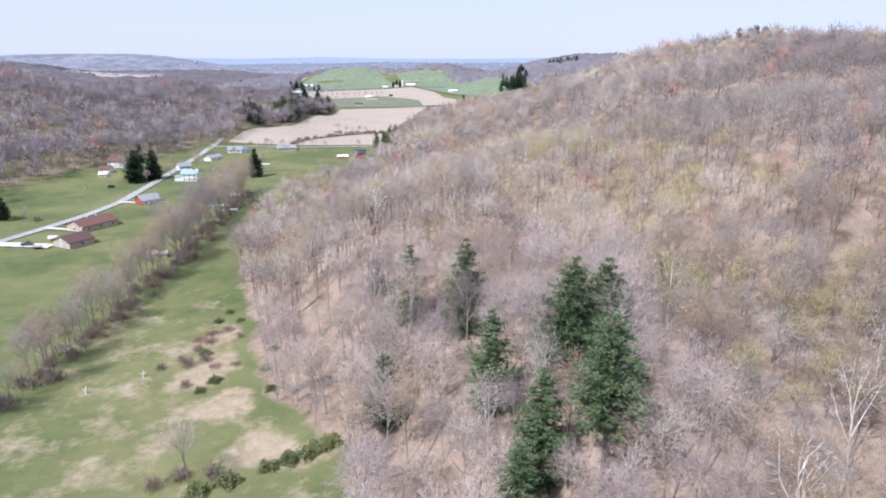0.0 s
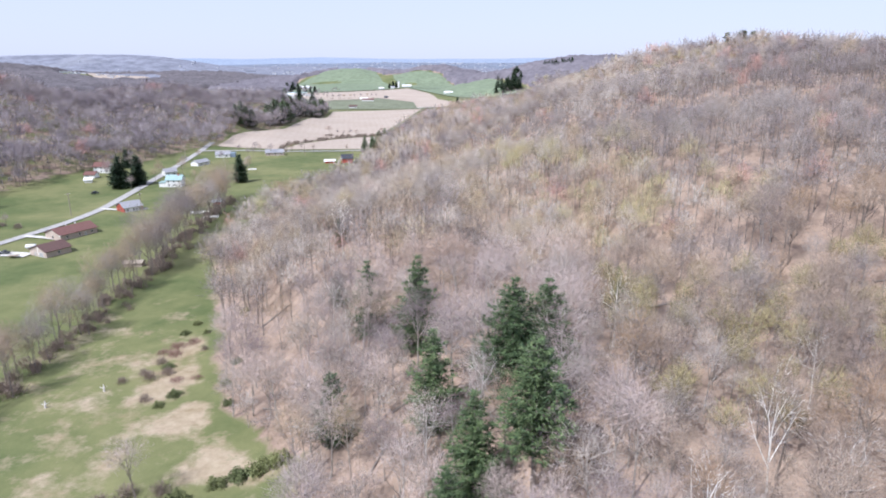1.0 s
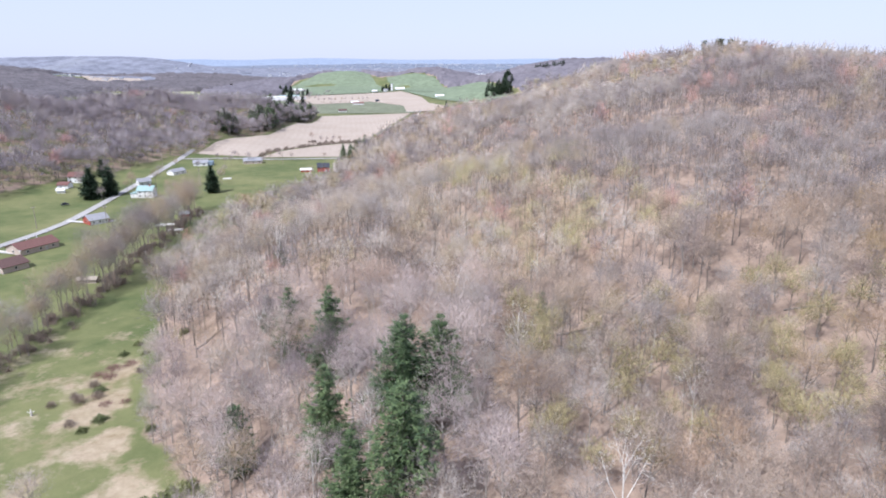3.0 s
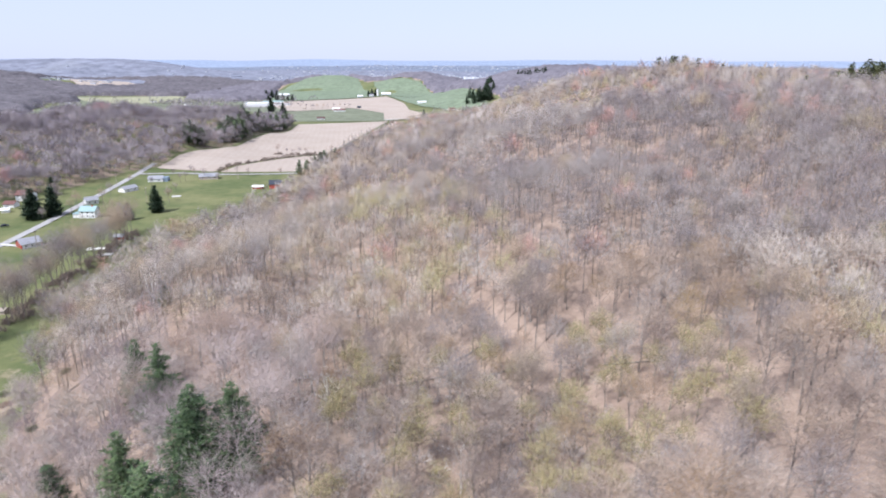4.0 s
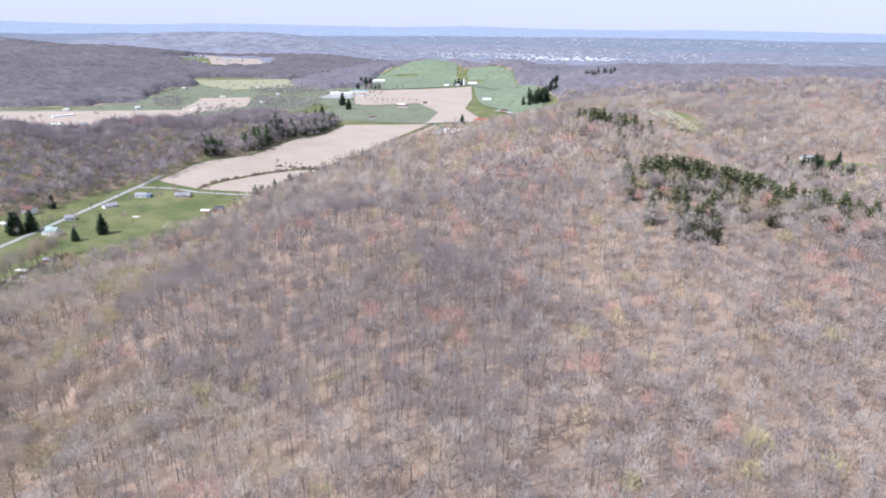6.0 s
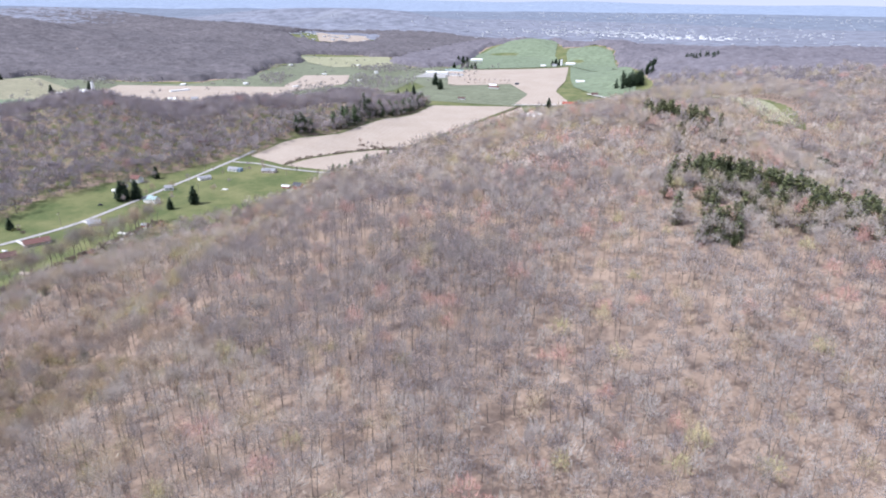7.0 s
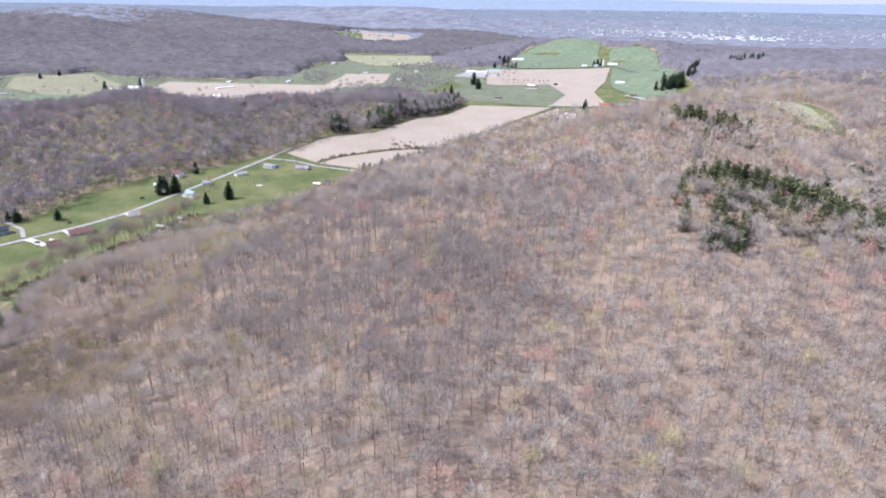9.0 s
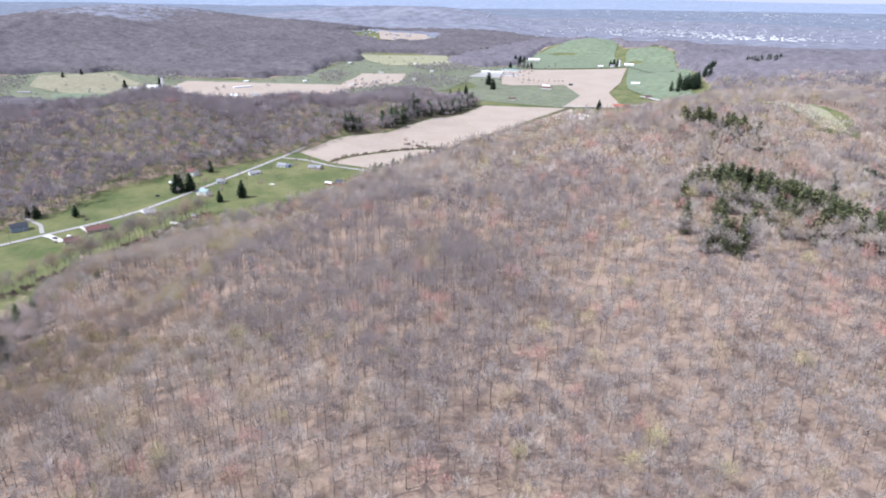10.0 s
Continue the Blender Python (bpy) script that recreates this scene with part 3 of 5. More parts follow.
def conifer(seed, tall, wide, whorls, boughs, tufts, leaf, low=0.1, ragged=0.25, each=4, thin=0.7):
    """A pine or spruce: its trunk, and boughs of many small tufts of needles."""
    rng = np.random.default_rng(seed)
    wood = [tube([(0, 0, 0), (0, 0, tall * 0.5), (0, 0, tall * 0.99)], [tall * 0.016, tall * 0.01, tall * 0.002], 6)]
    start, way, size = [], [], []
    for k in range(whorls):
        u = low + (0.985 - low) * k / (whorls - 1)
        reach = wide * (1 - u) ** 0.72 * min(1, 0.55 + (u - low) * 2.2) + 0.25
        n = max(3, int(boughs * (1 - 0.5 * u)))
        for b in range(n):
            turn = (b + rng.random() * 0.8) * 2 * np.pi / n + k * 1.1
            r = reach * (1 - ragged + 2 * ragged * rng.random())
            out = np.array([math.cos(turn), math.sin(turn), 0])
            sag = (rng.random() - 0.35) * 0.35
            m = max(2, int(tufts * r / wide))
            t = (np.arange(m) + rng.random(m)) / m
            p = out * (t * r)[:, None] + np.array([0, 0, 1.0]) * (u * tall + rng.normal() * 0.1 - sag * r * t ** 1.5 + 0.12 * r * t ** 3)[:, None]
            across = np.array([-out[1], out[0], 0])
            p += across * (rng.normal(size=m) * (0.06 + 0.2 * t) * r)[:, None] + rng.normal(size=p.shape) * 0.035 * r
            wood.append(tube([(0, 0, u * tall), out * r * 0.85 + np.array([0, 0, u * tall - sag * r * 0.7])], [tall * 0.0035, 0.01], 3))
            for _ in range(each):
                start.append(p + rng.normal(size=p.shape) * leaf * 0.25)
                way.append(out[None] * 0.8 + rng.normal(size=p.shape) * np.array([0.7, 0.7, 0.3]) + np.array([0, 0, 0.12]))
                size.append(leaf * (0.7 + 0.6 * rng.random(m)))
    start, way, size = np.concatenate(start), np.concatenate(way), np.concatenate(size)
    up = np.array([0, 0, 1.0]) + rng.normal(size=start.shape) * 0.35
    return joined(wood), slivers(start, way, size * 1.25, leaf * thin, rng, up)


def tree_thing(name, label, category, shape, wood_mat, crown_mat, group=""):
    """A tree with its trunk and crown, built once at the origin for copying."""
    (wv, wf), (cv, cf) = shape
    ob = empty(name, label, category, Matrix.Identity(4), group)
    piece("trunk", mesh("trunk", wv, wf, wood_mat), ob)
    piece("crown", mesh("crown", cv, cf, crown_mat), ob)
    return ob


def plant(proto, places, rng, first_used):
    """Copies of a tree on the ground: (x, y, size) each."""
    for k, (x, y, size) in enumerate(places):
        m = Matrix.LocRotScale(Vector((x, y, float(height(x, y)) - 0.15)) * K, Euler((0, 0, rng.random() * 6.28)), None)
        if k == 0 and not first_used:
            ob = proto
            ob.matrix_basis = m
        else:
            ob = copy_thing(proto, m)
        ob.scale = (size * (0.9 + 0.2 * rng.random()), size * (0.9 + 0.2 * rng.random()), size)


def scatter(rng, x0, x1, y0, y1, gap):
    """Uneven rows of places."""
    gx, gy = np.meshgrid(np.arange(x0, x1, gap), np.arange(y0, y1, gap * 0.9))
    gx = gx + (np.arange(gx.shape[0]) % 2)[:, None] * gap / 2
    p = np.stack([gx.ravel(), gy.ravel()], 1)
    return p + rng.uniform(-0.42, 0.42, p.shape) * gap


def forest(name, label, shapes, places, sizes, tints, rng, wood_mat=None, crown_mat=None):
    """Many trees in one mesh of stuff: trunks and twigs."""
    turn = rng.random(len(places)) * 6.283
    kind = rng.integers(0, len(shapes), len(places))
    ob = empty(name, label, "woodland", Matrix.Identity(4), kind="stuff")
    base = height(places[:, 0], places[:, 1]) - 0.2
    for which, mat in ((0, wood_mat or BARK), (1, crown_mat or TWIG)):
        vs, fs, ts, n = [], [], [], 0
        for s, shape in enumerate(shapes):
            v, f = shape[which]
            pick = np.nonzero(kind == s)[0]
            if not len(pick):
                continue
            c, w = np.cos(turn[pick])[:, None], np.sin(turn[pick])[:, None]
            z = sizes[pick][:, None]
            q = np.stack([(v[None, :, 0] * c - v[None, :, 1] * w) * z + places[pick, :1], (v[None, :, 0] * w + v[None, :, 1] * c) * z + places[pick, 1:2],
                          v[None, :, 2] * z + base[pick][:, None]], 2)
            vs.append(q.reshape(-1, 3))
            fs.append((f[None] + (np.arange(len(pick)) * len(v))[:, None, None]).reshape(-1, 3) + n)
            ts.append(np.repeat(tints[pick], len(v)))
            n += len(pick) * len(v)
        label_part, key = (("trunks", "trunks"), ("crowns", "crowns"))[which]
        piece(key, mesh(label_part, np.concatenate(vs), np.concatenate(fs), mat, tint=np.concatenate(ts)), ob)
    return ob


# the line of the hollow between the spur and the main hill
HOLLOW_Y = [96, 108, 116, 122, 142, 172, 200, 240, 300]
HOLLOW_X = [190, 140, 100, 68, 56, 44, 30, 20, 12]


def tints_for(places, rng):
    """Pale grey twigs on the spur, mauve-grey ones on the hill, red maples high up, and yellow-green buds along the hollow."""
    x, y = places.T
    t = rng.random(len(places)) * 0.6 + 0.1 * np.sin(x / 37 + np.sin(y / 29))
    t = np.clip(0.3 + (t - 0.3) * 1.35, 0, 0.66)
    roll = rng.random(len(places))
    side = x - np.interp(y, HOLLOW_Y, HOLLOW_X)
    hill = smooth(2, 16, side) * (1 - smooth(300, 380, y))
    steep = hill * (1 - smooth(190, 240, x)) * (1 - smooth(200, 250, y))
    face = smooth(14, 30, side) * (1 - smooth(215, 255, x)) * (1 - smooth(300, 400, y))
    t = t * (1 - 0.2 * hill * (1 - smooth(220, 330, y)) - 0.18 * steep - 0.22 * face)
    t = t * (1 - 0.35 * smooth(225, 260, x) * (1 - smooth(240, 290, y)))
    t = np.where(y < 260, np.minimum(t + 0.13 * (1 - smooth(-6, 10, side)), 0.58), t)
    high = smooth(38, 52, height(x, y)) * smooth(130, 200, x)
    t = np.where(roll < 0.02 + 0.045 * high, 0.95, t)
    t = np.where((roll > 0.97 + 0.027 * np.maximum(face, 0.6 * smooth(225, 260, x))) & (x > 90), 0.86, t)
    hollow = np.exp(-((side - 2) / 13) ** 2) * (1 - smooth(130, 190, x)) * smooth(85, 105, y) * (1 - smooth(255, 300, y))
    t = np.where((roll > 0.2) & (roll < 0.2 + 0.34 * hollow), 0.84 + 0.05 * rng.random(len(places)), t)
    t = np.where((roll > 0.6) & (roll < 0.6 + 0.22 * hollow), 1.0, t)
    t = np.where((roll > 0.76) & (roll < 0.955 - 0.15 * np.maximum(face, 0.8 * smooth(225, 260, x))), 0.67 + 0.15 * rng.random(len(places)), t)
    return t


def sizes_for(places, rng):
    """Taller and lower stands of trees."""
    x, y = places.T
    edge = x - np.interp(y, FOOT_Y, FOOT_X)
    low = np.where((edge > 0) & (y > 200), 0.8 + 0.2 * smooth(0, 28, edge), 1.0) * np.where((edge > 0) & (y < 620), 1.16 - 0.16 * smooth(50, 100, edge), 1.0)
    low = low * (1 + 0.12 * smooth(85, 110, x) * (1 - smooth(190, 230, x)) * (1 - smooth(220, 270, y)))
    return low * (0.62 + 0.5 * rng.random(len(places))) * (1 + 0.14 * np.sin(x / 21 + 1.4 * np.sin(y / 33)) * np.sin(y / 26 + 0.7))


rng = np.random.default_rng(5)
NEAR_BOX = (-50, 112, 44, 132)


def in_near(p):
    return (p[:, 0] > NEAR_BOX[0]) & (p[:, 0] < NEAR_BOX[1]) & (p[:, 1] > NEAR_BOX[2]) & (p[:, 1] < NEAR_BOX[3])


near_shapes = [bare_tree(20 + k, 15.5, 12, 6, 1400, 5, 1.05, 0.056, 0.24 + 0.025 * (k % 3), True, 0.4) for k in range(5)]
mid_shapes = [bare_tree(40 + k, 15.0, 6, 1, 215, 3, 1.6, 0.46, 0.205 + 0.03 * (k % 3)) for k in range(6)]
close_shapes = [bare_tree(50 + k, 15.0, 8, 2, 400, 3, 1.4, 0.23, 0.205 + 0.028 * (k % 3)) for k in range(5)]
far_shapes = [bare_tree(60 + k, 14.5, 2, 0, 54, 3, 3.2, 1.08, 0.31) for k in range(5)]

ridge_shapes = [bare_tree(70 + k, 14.5, 2, 0, 86, 3, 3.0, 1.0, 0.31) for k in range(5)]

# single bare trees on the near slope
PINE_SPOTS = [(18.3, 84.5), (23.5, 87), (19.2, 67), (12.2, 70.7), (6.9, 83.8), (8.6, 63.5)]
spots = scatter(rng, NEAR_BOX[0], NEAR_BOX[1], NEAR_BOX[2], NEAR_BOX[3], 5.7)
spots = spots[wooded(spots[:, 0], spots[:, 1]) & in_near(spots)]
spots = spots[np.min(np.hypot(spots[:, None, 0] - np.array(PINE_SPOTS)[None, :, 0], spots[:, None, 1] - np.array(PINE_SPOTS)[None, :, 1]), 1) > 3.0]
open_slope = (np.abs(spots[:, 0] - 1) < 9) & (np.abs(spots[:, 1] - 74) < 14) & (rng.random(len(spots)) < 0.5)
before_pines = (spots[:, 0] > 0.115 * spots[:, 1]) & (spots[:, 0] < 0.265 * spots[:, 1]) & (spots[:, 1] < 58)
spots = spots[~open_slope & ~before_pines]
rng.shuffle(spots)
budding = (np.abs(spots[:, 0] - 68) < 36) & (np.abs(spots[:, 1] - 92) < 24) & (rng.random(len(spots)) < 0.5)
bud_spots, spots, more = spots[budding], spots[~budding][:255], spots[~budding][255:]
for k, shape in enumerate(near_shapes):
    mine = spots[k::5]
    for stand, label, bark, twigs in ((mine[mine[:, 0] < 34], "leafless grey-barked tree with fine mauve-grey twigs on the slope", GREY_BARK, TWIG_EACH),
                                      (mine[mine[:, 0] >= 34], "leafless tree with fine brown twigs in the hollow", BARK, TWIG_BROWN)):
        proto = tree_thing("bare_tree", label, "tree", shape, bark, twigs, "bare trees of the near slope")
        plant(proto, [(x, y, 0.62 + 0.5 * rng.random()) for x, y in stand], rng, False)

if len(more):
    forest("hill_woodland", "more leafless trees among those of the near slope", near_shapes, more, 0.65 + 0.45 * rng.random(len(more)), 0.3 * rng.random(len(more)) + np.where(more[:, 0] < 34, 0.2, 0.0), rng, GREY_BARK, HEDGE_TWIG)

# saplings and brush between them
sapling_shapes = [bare_tree(150 + k, 6.0, 6, 2, 300, 3, 0.9, 0.14, 0.3) for k in range(4)]
low_spots = scatter(rng, -36, 80, 46, 112, 3.5)
low_spots = low_spots[wooded(low_spots[:, 0], low_spots[:, 1]) & (rng.random(len(low_spots)) < 0.8)]
forest("undergrowth", "grey saplings and bare brush under the trees of the slope", sapling_shapes, low_spots, 0.5 + 0.7 * rng.random(len(low_spots)), rng.random(len(low_spots)) * 0.6, rng)

# the rest of the wooded hill
middle = scatter(rng, -95, 400, 38, 335, 5.5)
slope = scatter(rng, -95, 225, 38, 225, 4.9)


def near_slope(p):
    """The spur, the hollow and the steep side of the hill above it."""
    return (p[:, 0] < 218) & (p[:, 1] < 222)


middle = np.concatenate([middle[~near_slope(middle)], slope[near_slope(slope)]])


def in_grove(p):
    """The hilltop pine grove, where few broadleaf trees stand."""
    u = np.clip((p[:, 0] - 263) / 84, 0, 1)
    return np.hypot(p[:, 0] - (263 + 84 * u), p[:, 1] - (338 - 16 * u)) < 15


middle = middle[wooded(middle[:, 0], middle[:, 1]) & ~in_near(middle) & ~in_grove(middle)]
middle = middle[(rng.random(len(middle)) < 0.9) | near_slope(middle)]
steep_side = near_slope(middle)
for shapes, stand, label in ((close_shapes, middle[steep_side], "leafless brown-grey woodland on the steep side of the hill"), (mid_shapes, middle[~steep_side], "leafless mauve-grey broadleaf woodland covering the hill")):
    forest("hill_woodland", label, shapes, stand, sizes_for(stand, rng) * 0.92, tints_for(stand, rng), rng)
back = np.concatenate([scatter(rng, -95, 400, 335, 620, 7.0), scatter(rng, -60, 400, 620, 1180, 9.5), scatter(rng, 400, 760, 100, 1180, 9.5)])
back = back[wooded(back[:, 0], back[:, 1]) & ~in_grove(back) & (np.hypot(back[:, 0] - 243, back[:, 1] - 505) > 12)]
forest("hill_woodland", "leafless woodland on the far side of the hill", far_shapes, back, sizes_for(back, rng) * np.where((back[:, 1] > 600) | (back[:, 0] > 400), 1.32, 1.05), tints_for(back, rng), rng)
under = scatter(rng, -20, 400, -90, 38, 8.5)
under = under[wooded(under[:, 0], under[:, 1])]
forest("hill_woodland", "leafless woodland on the back of the hill", far_shapes, under, sizes_for(under, rng), tints_for(under, rng), rng)
left = scatter(rng, -620, -140, 130, 980, 7.3)
left = left[wooded(left[:, 0], left[:, 1]) & (left[:, 1] + 130 > 0.5 * (285 - left[:, 0]))]
edge_y = rng.uniform(120, 950, 420)
edge_row = np.stack([np.interp(edge_y, LEFT_Y, LEFT_X) - rng.random(420) ** 1.5 * 26, edge_y], 1)
forest("undergrowth", "leafless brush and young trees at the edge of the wood", ridge_shapes, edge_row, 0.3 + 0.3 * rng.random(420), rng.random(420) * 0.4, rng, None, HAZED_RIDGE_TWIG)
forest("valley_woodland", "leafless brown-grey woodland on the ridge across the road", ridge_shapes, left, sizes_for(left, rng) * 1.12, np.where(rng.random(len(left)) < 0.02, 0.95, 0.38 * rng.random(len(left))), rng, None, HAZED_RIDGE_TWIG)


def far_canopy(name, label, x0, x1, y0, y1, step, seed, mat, from_y=-9e9, from_x=-9e9):
    """The closed crowns of a far wood: one uneven sheet, down to the ground at its edges."""
    r = np.random.default_rng(seed)
    gx, gy = np.meshgrid(np.arange(x0, x1, step), np.arange(y0, y1, step))
    gx, gy = gx + r.uniform(-0.35, 0.35, gx.shape) * step, gy + r.uniform(-0.35, 0.35, gx.shape) * step
    woods = wooded(gx, gy) & (gy > 0.5 * np.abs(gx) - 300) & (gx < 520 + 0.6 * gy)
    inner = woods.copy()
    for a, b in ((1, 0), (-1, 0), (0, 1), (0, -1)):
        beside = np.roll(woods, (a, b), (0, 1))
        for edge in ((0, slice(None)), (-1, slice(None)), (slice(None), 0), (slice(None), -1)):
            beside[edge] = True
        inner &= beside
    up = np.where(inner, 10.0 + r.normal(size=gx.shape) * 1.6, -0.5)
    up = (up + 1) * smooth(from_y, from_y + 90, gy) * smooth(from_x, from_x + 90, gx) - 1
    v = np.stack([gx, gy, height(gx, gy) + up], 2).reshape(-1, 3)
    n, m = gx.shape
    i = (np.arange(n - 1)[:, None] * m + np.arange(m - 1)).ravel()
    faces = np.stack([i, i + 1, i + m + 1, i + m], 1)
    faces = faces[inner.ravel()[faces].any(1)]
    used, faces = np.unique(faces, return_inverse=True)
    ob = empty(name, label, "woodland", Matrix.Identity(4), kind="stuff")
    piece("crowns", mesh("crowns", v[used], faces.reshape(-1, 4), mat, True), ob)


far_canopy("distant_woodland", "distant leafless woods over rolling hills", -560, 1700, 1060, 2440, 8.5, 11, HAZED_FAR_TWIG, 1060)
far_canopy("distant_woodland", "dark leafless woods over the far ridge", -2500, -556, 1060, 2440, 8.5, 14, HAZED_FAR_HILL_TWIG, 1060)
far_canopy("distant_woodland", "dark leafless woods on the hill across the next valley", -2500, -600, 120, 1068, 8.5, 12, HAZED_FAR_HILL_TWIG)
far_canopy("distant_woodland", "distant leafless woods beyond the hilltop", 600, 1400, 250, 1140, 8.5, 13, HAZED_FAR_TWIG, 250, 600)

# tall pines of the near slope
pine_shape = [conifer(7, 20.0, 7.8, 16, 11, 30, 0.6, 0.12, 0.3, 9, 0.3), conifer(8, 17.5, 4.9, 16, 9, 23, 0.55, 0.05, 0.28, 9, 0.3), conifer(9, 9.0, 2.3, 15, 8, 13, 0.5, 0.08, 0.25, 6, 0.32)]
big_pine = tree_thing("pine_tree", "tall dark green white pine standing among bare trees", "pine tree", pine_shape[0], BARK, NEEDLES, "pines of the near slope")
plant(big_pine, [(18.3, 84.5, 0.97), (23.5, 87, 0.84)], rng, False)
high_pine = tree_thing("pine_tree", "tall white pine with its dark green crown high on the trunk", "pine tree", conifer(17, 23.5, 7.6, 13, 11, 28, 0.6, 0.4, 0.3, 9, 0.3), BARK, NEEDLES, "pines of the near slope")
plant(high_pine, [(19.2, 67, 1.0)], rng, False)
slim_pine = tree_thing("pine_tree", "slim bright green pine among bare trees on the slope", "pine tree", pine_shape[1], BARK, NEEDLES, "pines of the near slope")
plant(slim_pine, [(12.2, 70.7, 0.95), (6.9, 83.8, 0.92), (4, 106, 1.0), (-6.3, 118.5, 0.9), (8.6, 63.5, 0.85)], rng, False)
small_pine = tree_thing("pine_tree", "small green pine half hidden by bare twigs", "pine tree", pine_shape[2], BARK, NEEDLES, "pines of the near slope")
plant(small_pine, [(-9, 90.6, 1.4), (-14, 131, 1.0), (-18, 160, 0.8), (45, 128, 0.7)], rng, False)

# pine groves
grove_shape = [conifer(11 + k, 15.5, 3.7, 13, 7, 9, 1.15, 0.08, 0.22, 3, 0.6) for k in range(3)]
valley_pine = [conifer(14 + k, 18.0, 5.4, 11, 8, 9, 1.35, 0.12, 0.3, 4, 0.6) for k in range(3)]
groves = [("olive-green pine of the grove on the hilltop", OLIVE_NEEDLES, "pines of the hilltop grove", []), ("dark green pine at the edge of the valley wood", NEEDLES, "pines beside the stubble field", []),
          ("dark spruces standing among the distant woods", DARK_NEEDLES, "", []),
          ("olive-green pines on the far end of the hilltop", OLIVE_NEEDLES, "", [])]
for k in range(215):
    u = rng.random() * 1.25
    groves[0][3].append((263 + 84 * u + rng.normal() * 7, 337 - 16 * u + rng.normal() * 17, 0.72 + 0.5 * rng.random()))
for k in range(11):
    groves[0][3].append((274 + rng.normal() * 8, 290 + rng.normal() * 22, 0.6 + 0.5 * rng.random()))
for k in range(60):
    groves[3][3].append((246 + rng.normal() * 17, 506 + rng.normal() * 13, 0.9 + 0.5 * rng.random()))
groves[0][3].extend([(250, 428, 0.95), (253, 433, 0.7), (246, 424, 0.6), (251, 329, 0.9), (249, 333, 0.8), (268, 322, 1.0), (272, 318, 0.9), (278, 310, 0.9), (262, 326, 0.8), (352, 312, 0.8), (362, 316, 0.6), (240, 470, 0.7), (300, 440, 0.7), (247, 443, 1.0), (288, 505, 0.9), (290, 510, 0.8)])
groves[0][3].extend([(276 + rng.normal() * 7, 262 + rng.normal() * 7, 0.6 + 0.35 * rng.random()) for k in range(12)])
def wood_edge(y):
    return float(np.interp(y, LEFT_Y, LEFT_X))


for k in range(7):
    y = 612 + rng.normal() * 7
    groves[1][3].append((wood_edge(y) - 6 - 12 * rng.random(), y, 0.8 + 0.4 * rng.random()))
for k in range(26):
    y = 648 + 125 * rng.random()
    groves[1][3].append((wood_edge(y) - 4 - 18 * rng.random(), y, 0.7 + 0.6 * rng.random()))
for k in range(30):
    y = 790 + 125 * rng.random()
    groves[1][3].append((wood_edge(y) - 5 - 20 * rng.random(), y, 0.65 + 0.5 * rng.random()))
for k in range(30):
    u = rng.random()
    groves[1][3].append((-40 + 8 * u + rng.normal() * 4, 452 + 110 * u, 0.35 + 0.35 * rng.random()))
for k in range(26):
    groves[2][3].append((128 + rng.normal() * 12, 1172 + rng.normal() * 14, 1.0 + 0.4 * rng.random()))
for k in range(20):
    groves[2][3].append((140 + 14 * rng.random(), 1230 + 70 * rng.random(), 0.9 + 0.4 * rng.random()))
for k in range(22):
    groves[2][3].append((200 + 60 * rng.random(), 1287 + rng.normal() * 8, 0.8 + 0.4 * rng.random()))
for k in range(26):
    groves[2][3].append((356 + rng.normal() * 7, 582 + rng.normal() * 8, 0.6 + 0.4 * rng.random()))
    groves[2][3].append((452 + rng.normal() * 16, 655 + rng.normal() * 14, 0.6 + 0.5 * rng.random()))
for k in range(24):
    groves[2][3].append((365 + rng.normal() * 16, 450 + rng.normal() * 12, 0.7 + 0.4 * rng.random()))
for label, mat, group, places in groves:
    if not group:
        p = np.array(places)
        forest("pine_grove", label, grove_shape, p[:, :2], p[:, 2], np.zeros(len(p)), rng, BARK, mat)
        continue
    for k, shape in enumerate(valley_pine if mat is NEEDLES else grove_shape):
        proto = tree_thing("pine_tree", label, "pine tree", shape, BARK, mat, group)
        plant(proto, places[k::3], rng, False)


# ---- houses and barns ----
def gable_walls(w, d, eave, ridge):
    """Walls with two gables; the ridge runs along x."""
    bm = bmesh.new()
    ring = [(-d / 2, 0), (d / 2, 0), (d / 2, eave), (0, ridge - 0.15), (-d / 2, eave)]
    a = [bm.verts.new((-w / 2, y, z)) for y, z in ring]
    b = [bm.verts.new((w / 2, y, z)) for y, z in ring]
    bm.faces.new(a[::-1]), bm.faces.new(b)
    for i in range(5):
        bm.faces.new((a[i], a[(i + 1) % 5], b[(i + 1) % 5], b[i]))
    bmesh.ops.recalc_face_normals(bm, faces=bm.faces[:])
    return bm


def gable_roof(w, d, eave, ridge, over=0.55, thick=0.22):
    """Two sloping slabs that meet at the ridge."""
    bm = bmesh.new()
    slope = (ridge - eave) / (d / 2)
    y = d / 2 + over
    low = eave - slope * over
    for x in ((-w / 2 - over, w / 2 + over),):
        ring = [(-y, low), (0, ridge), (y, low), (y, low + thick), (0, ridge + thick * 1.15), (-y, low + thick)]
        a = [bm.verts.new((x[0], q, z)) for q, z in ring]
        b = [bm.verts.new((x[1], q, z)) for q, z in ring]
        for i in range(6):
            bm.faces.new((a[i], a[(i + 1) % 6], b[(i + 1) % 6], b[i]))
        for r in (a, b):
            bm.faces.new((r[0], r[1], r[4], r[5])), bm.faces.new((r[1], r[2], r[3], r[4]))
    bmesh.ops.recalc_face_normals(bm, faces=bm.faces[:])
    return bm


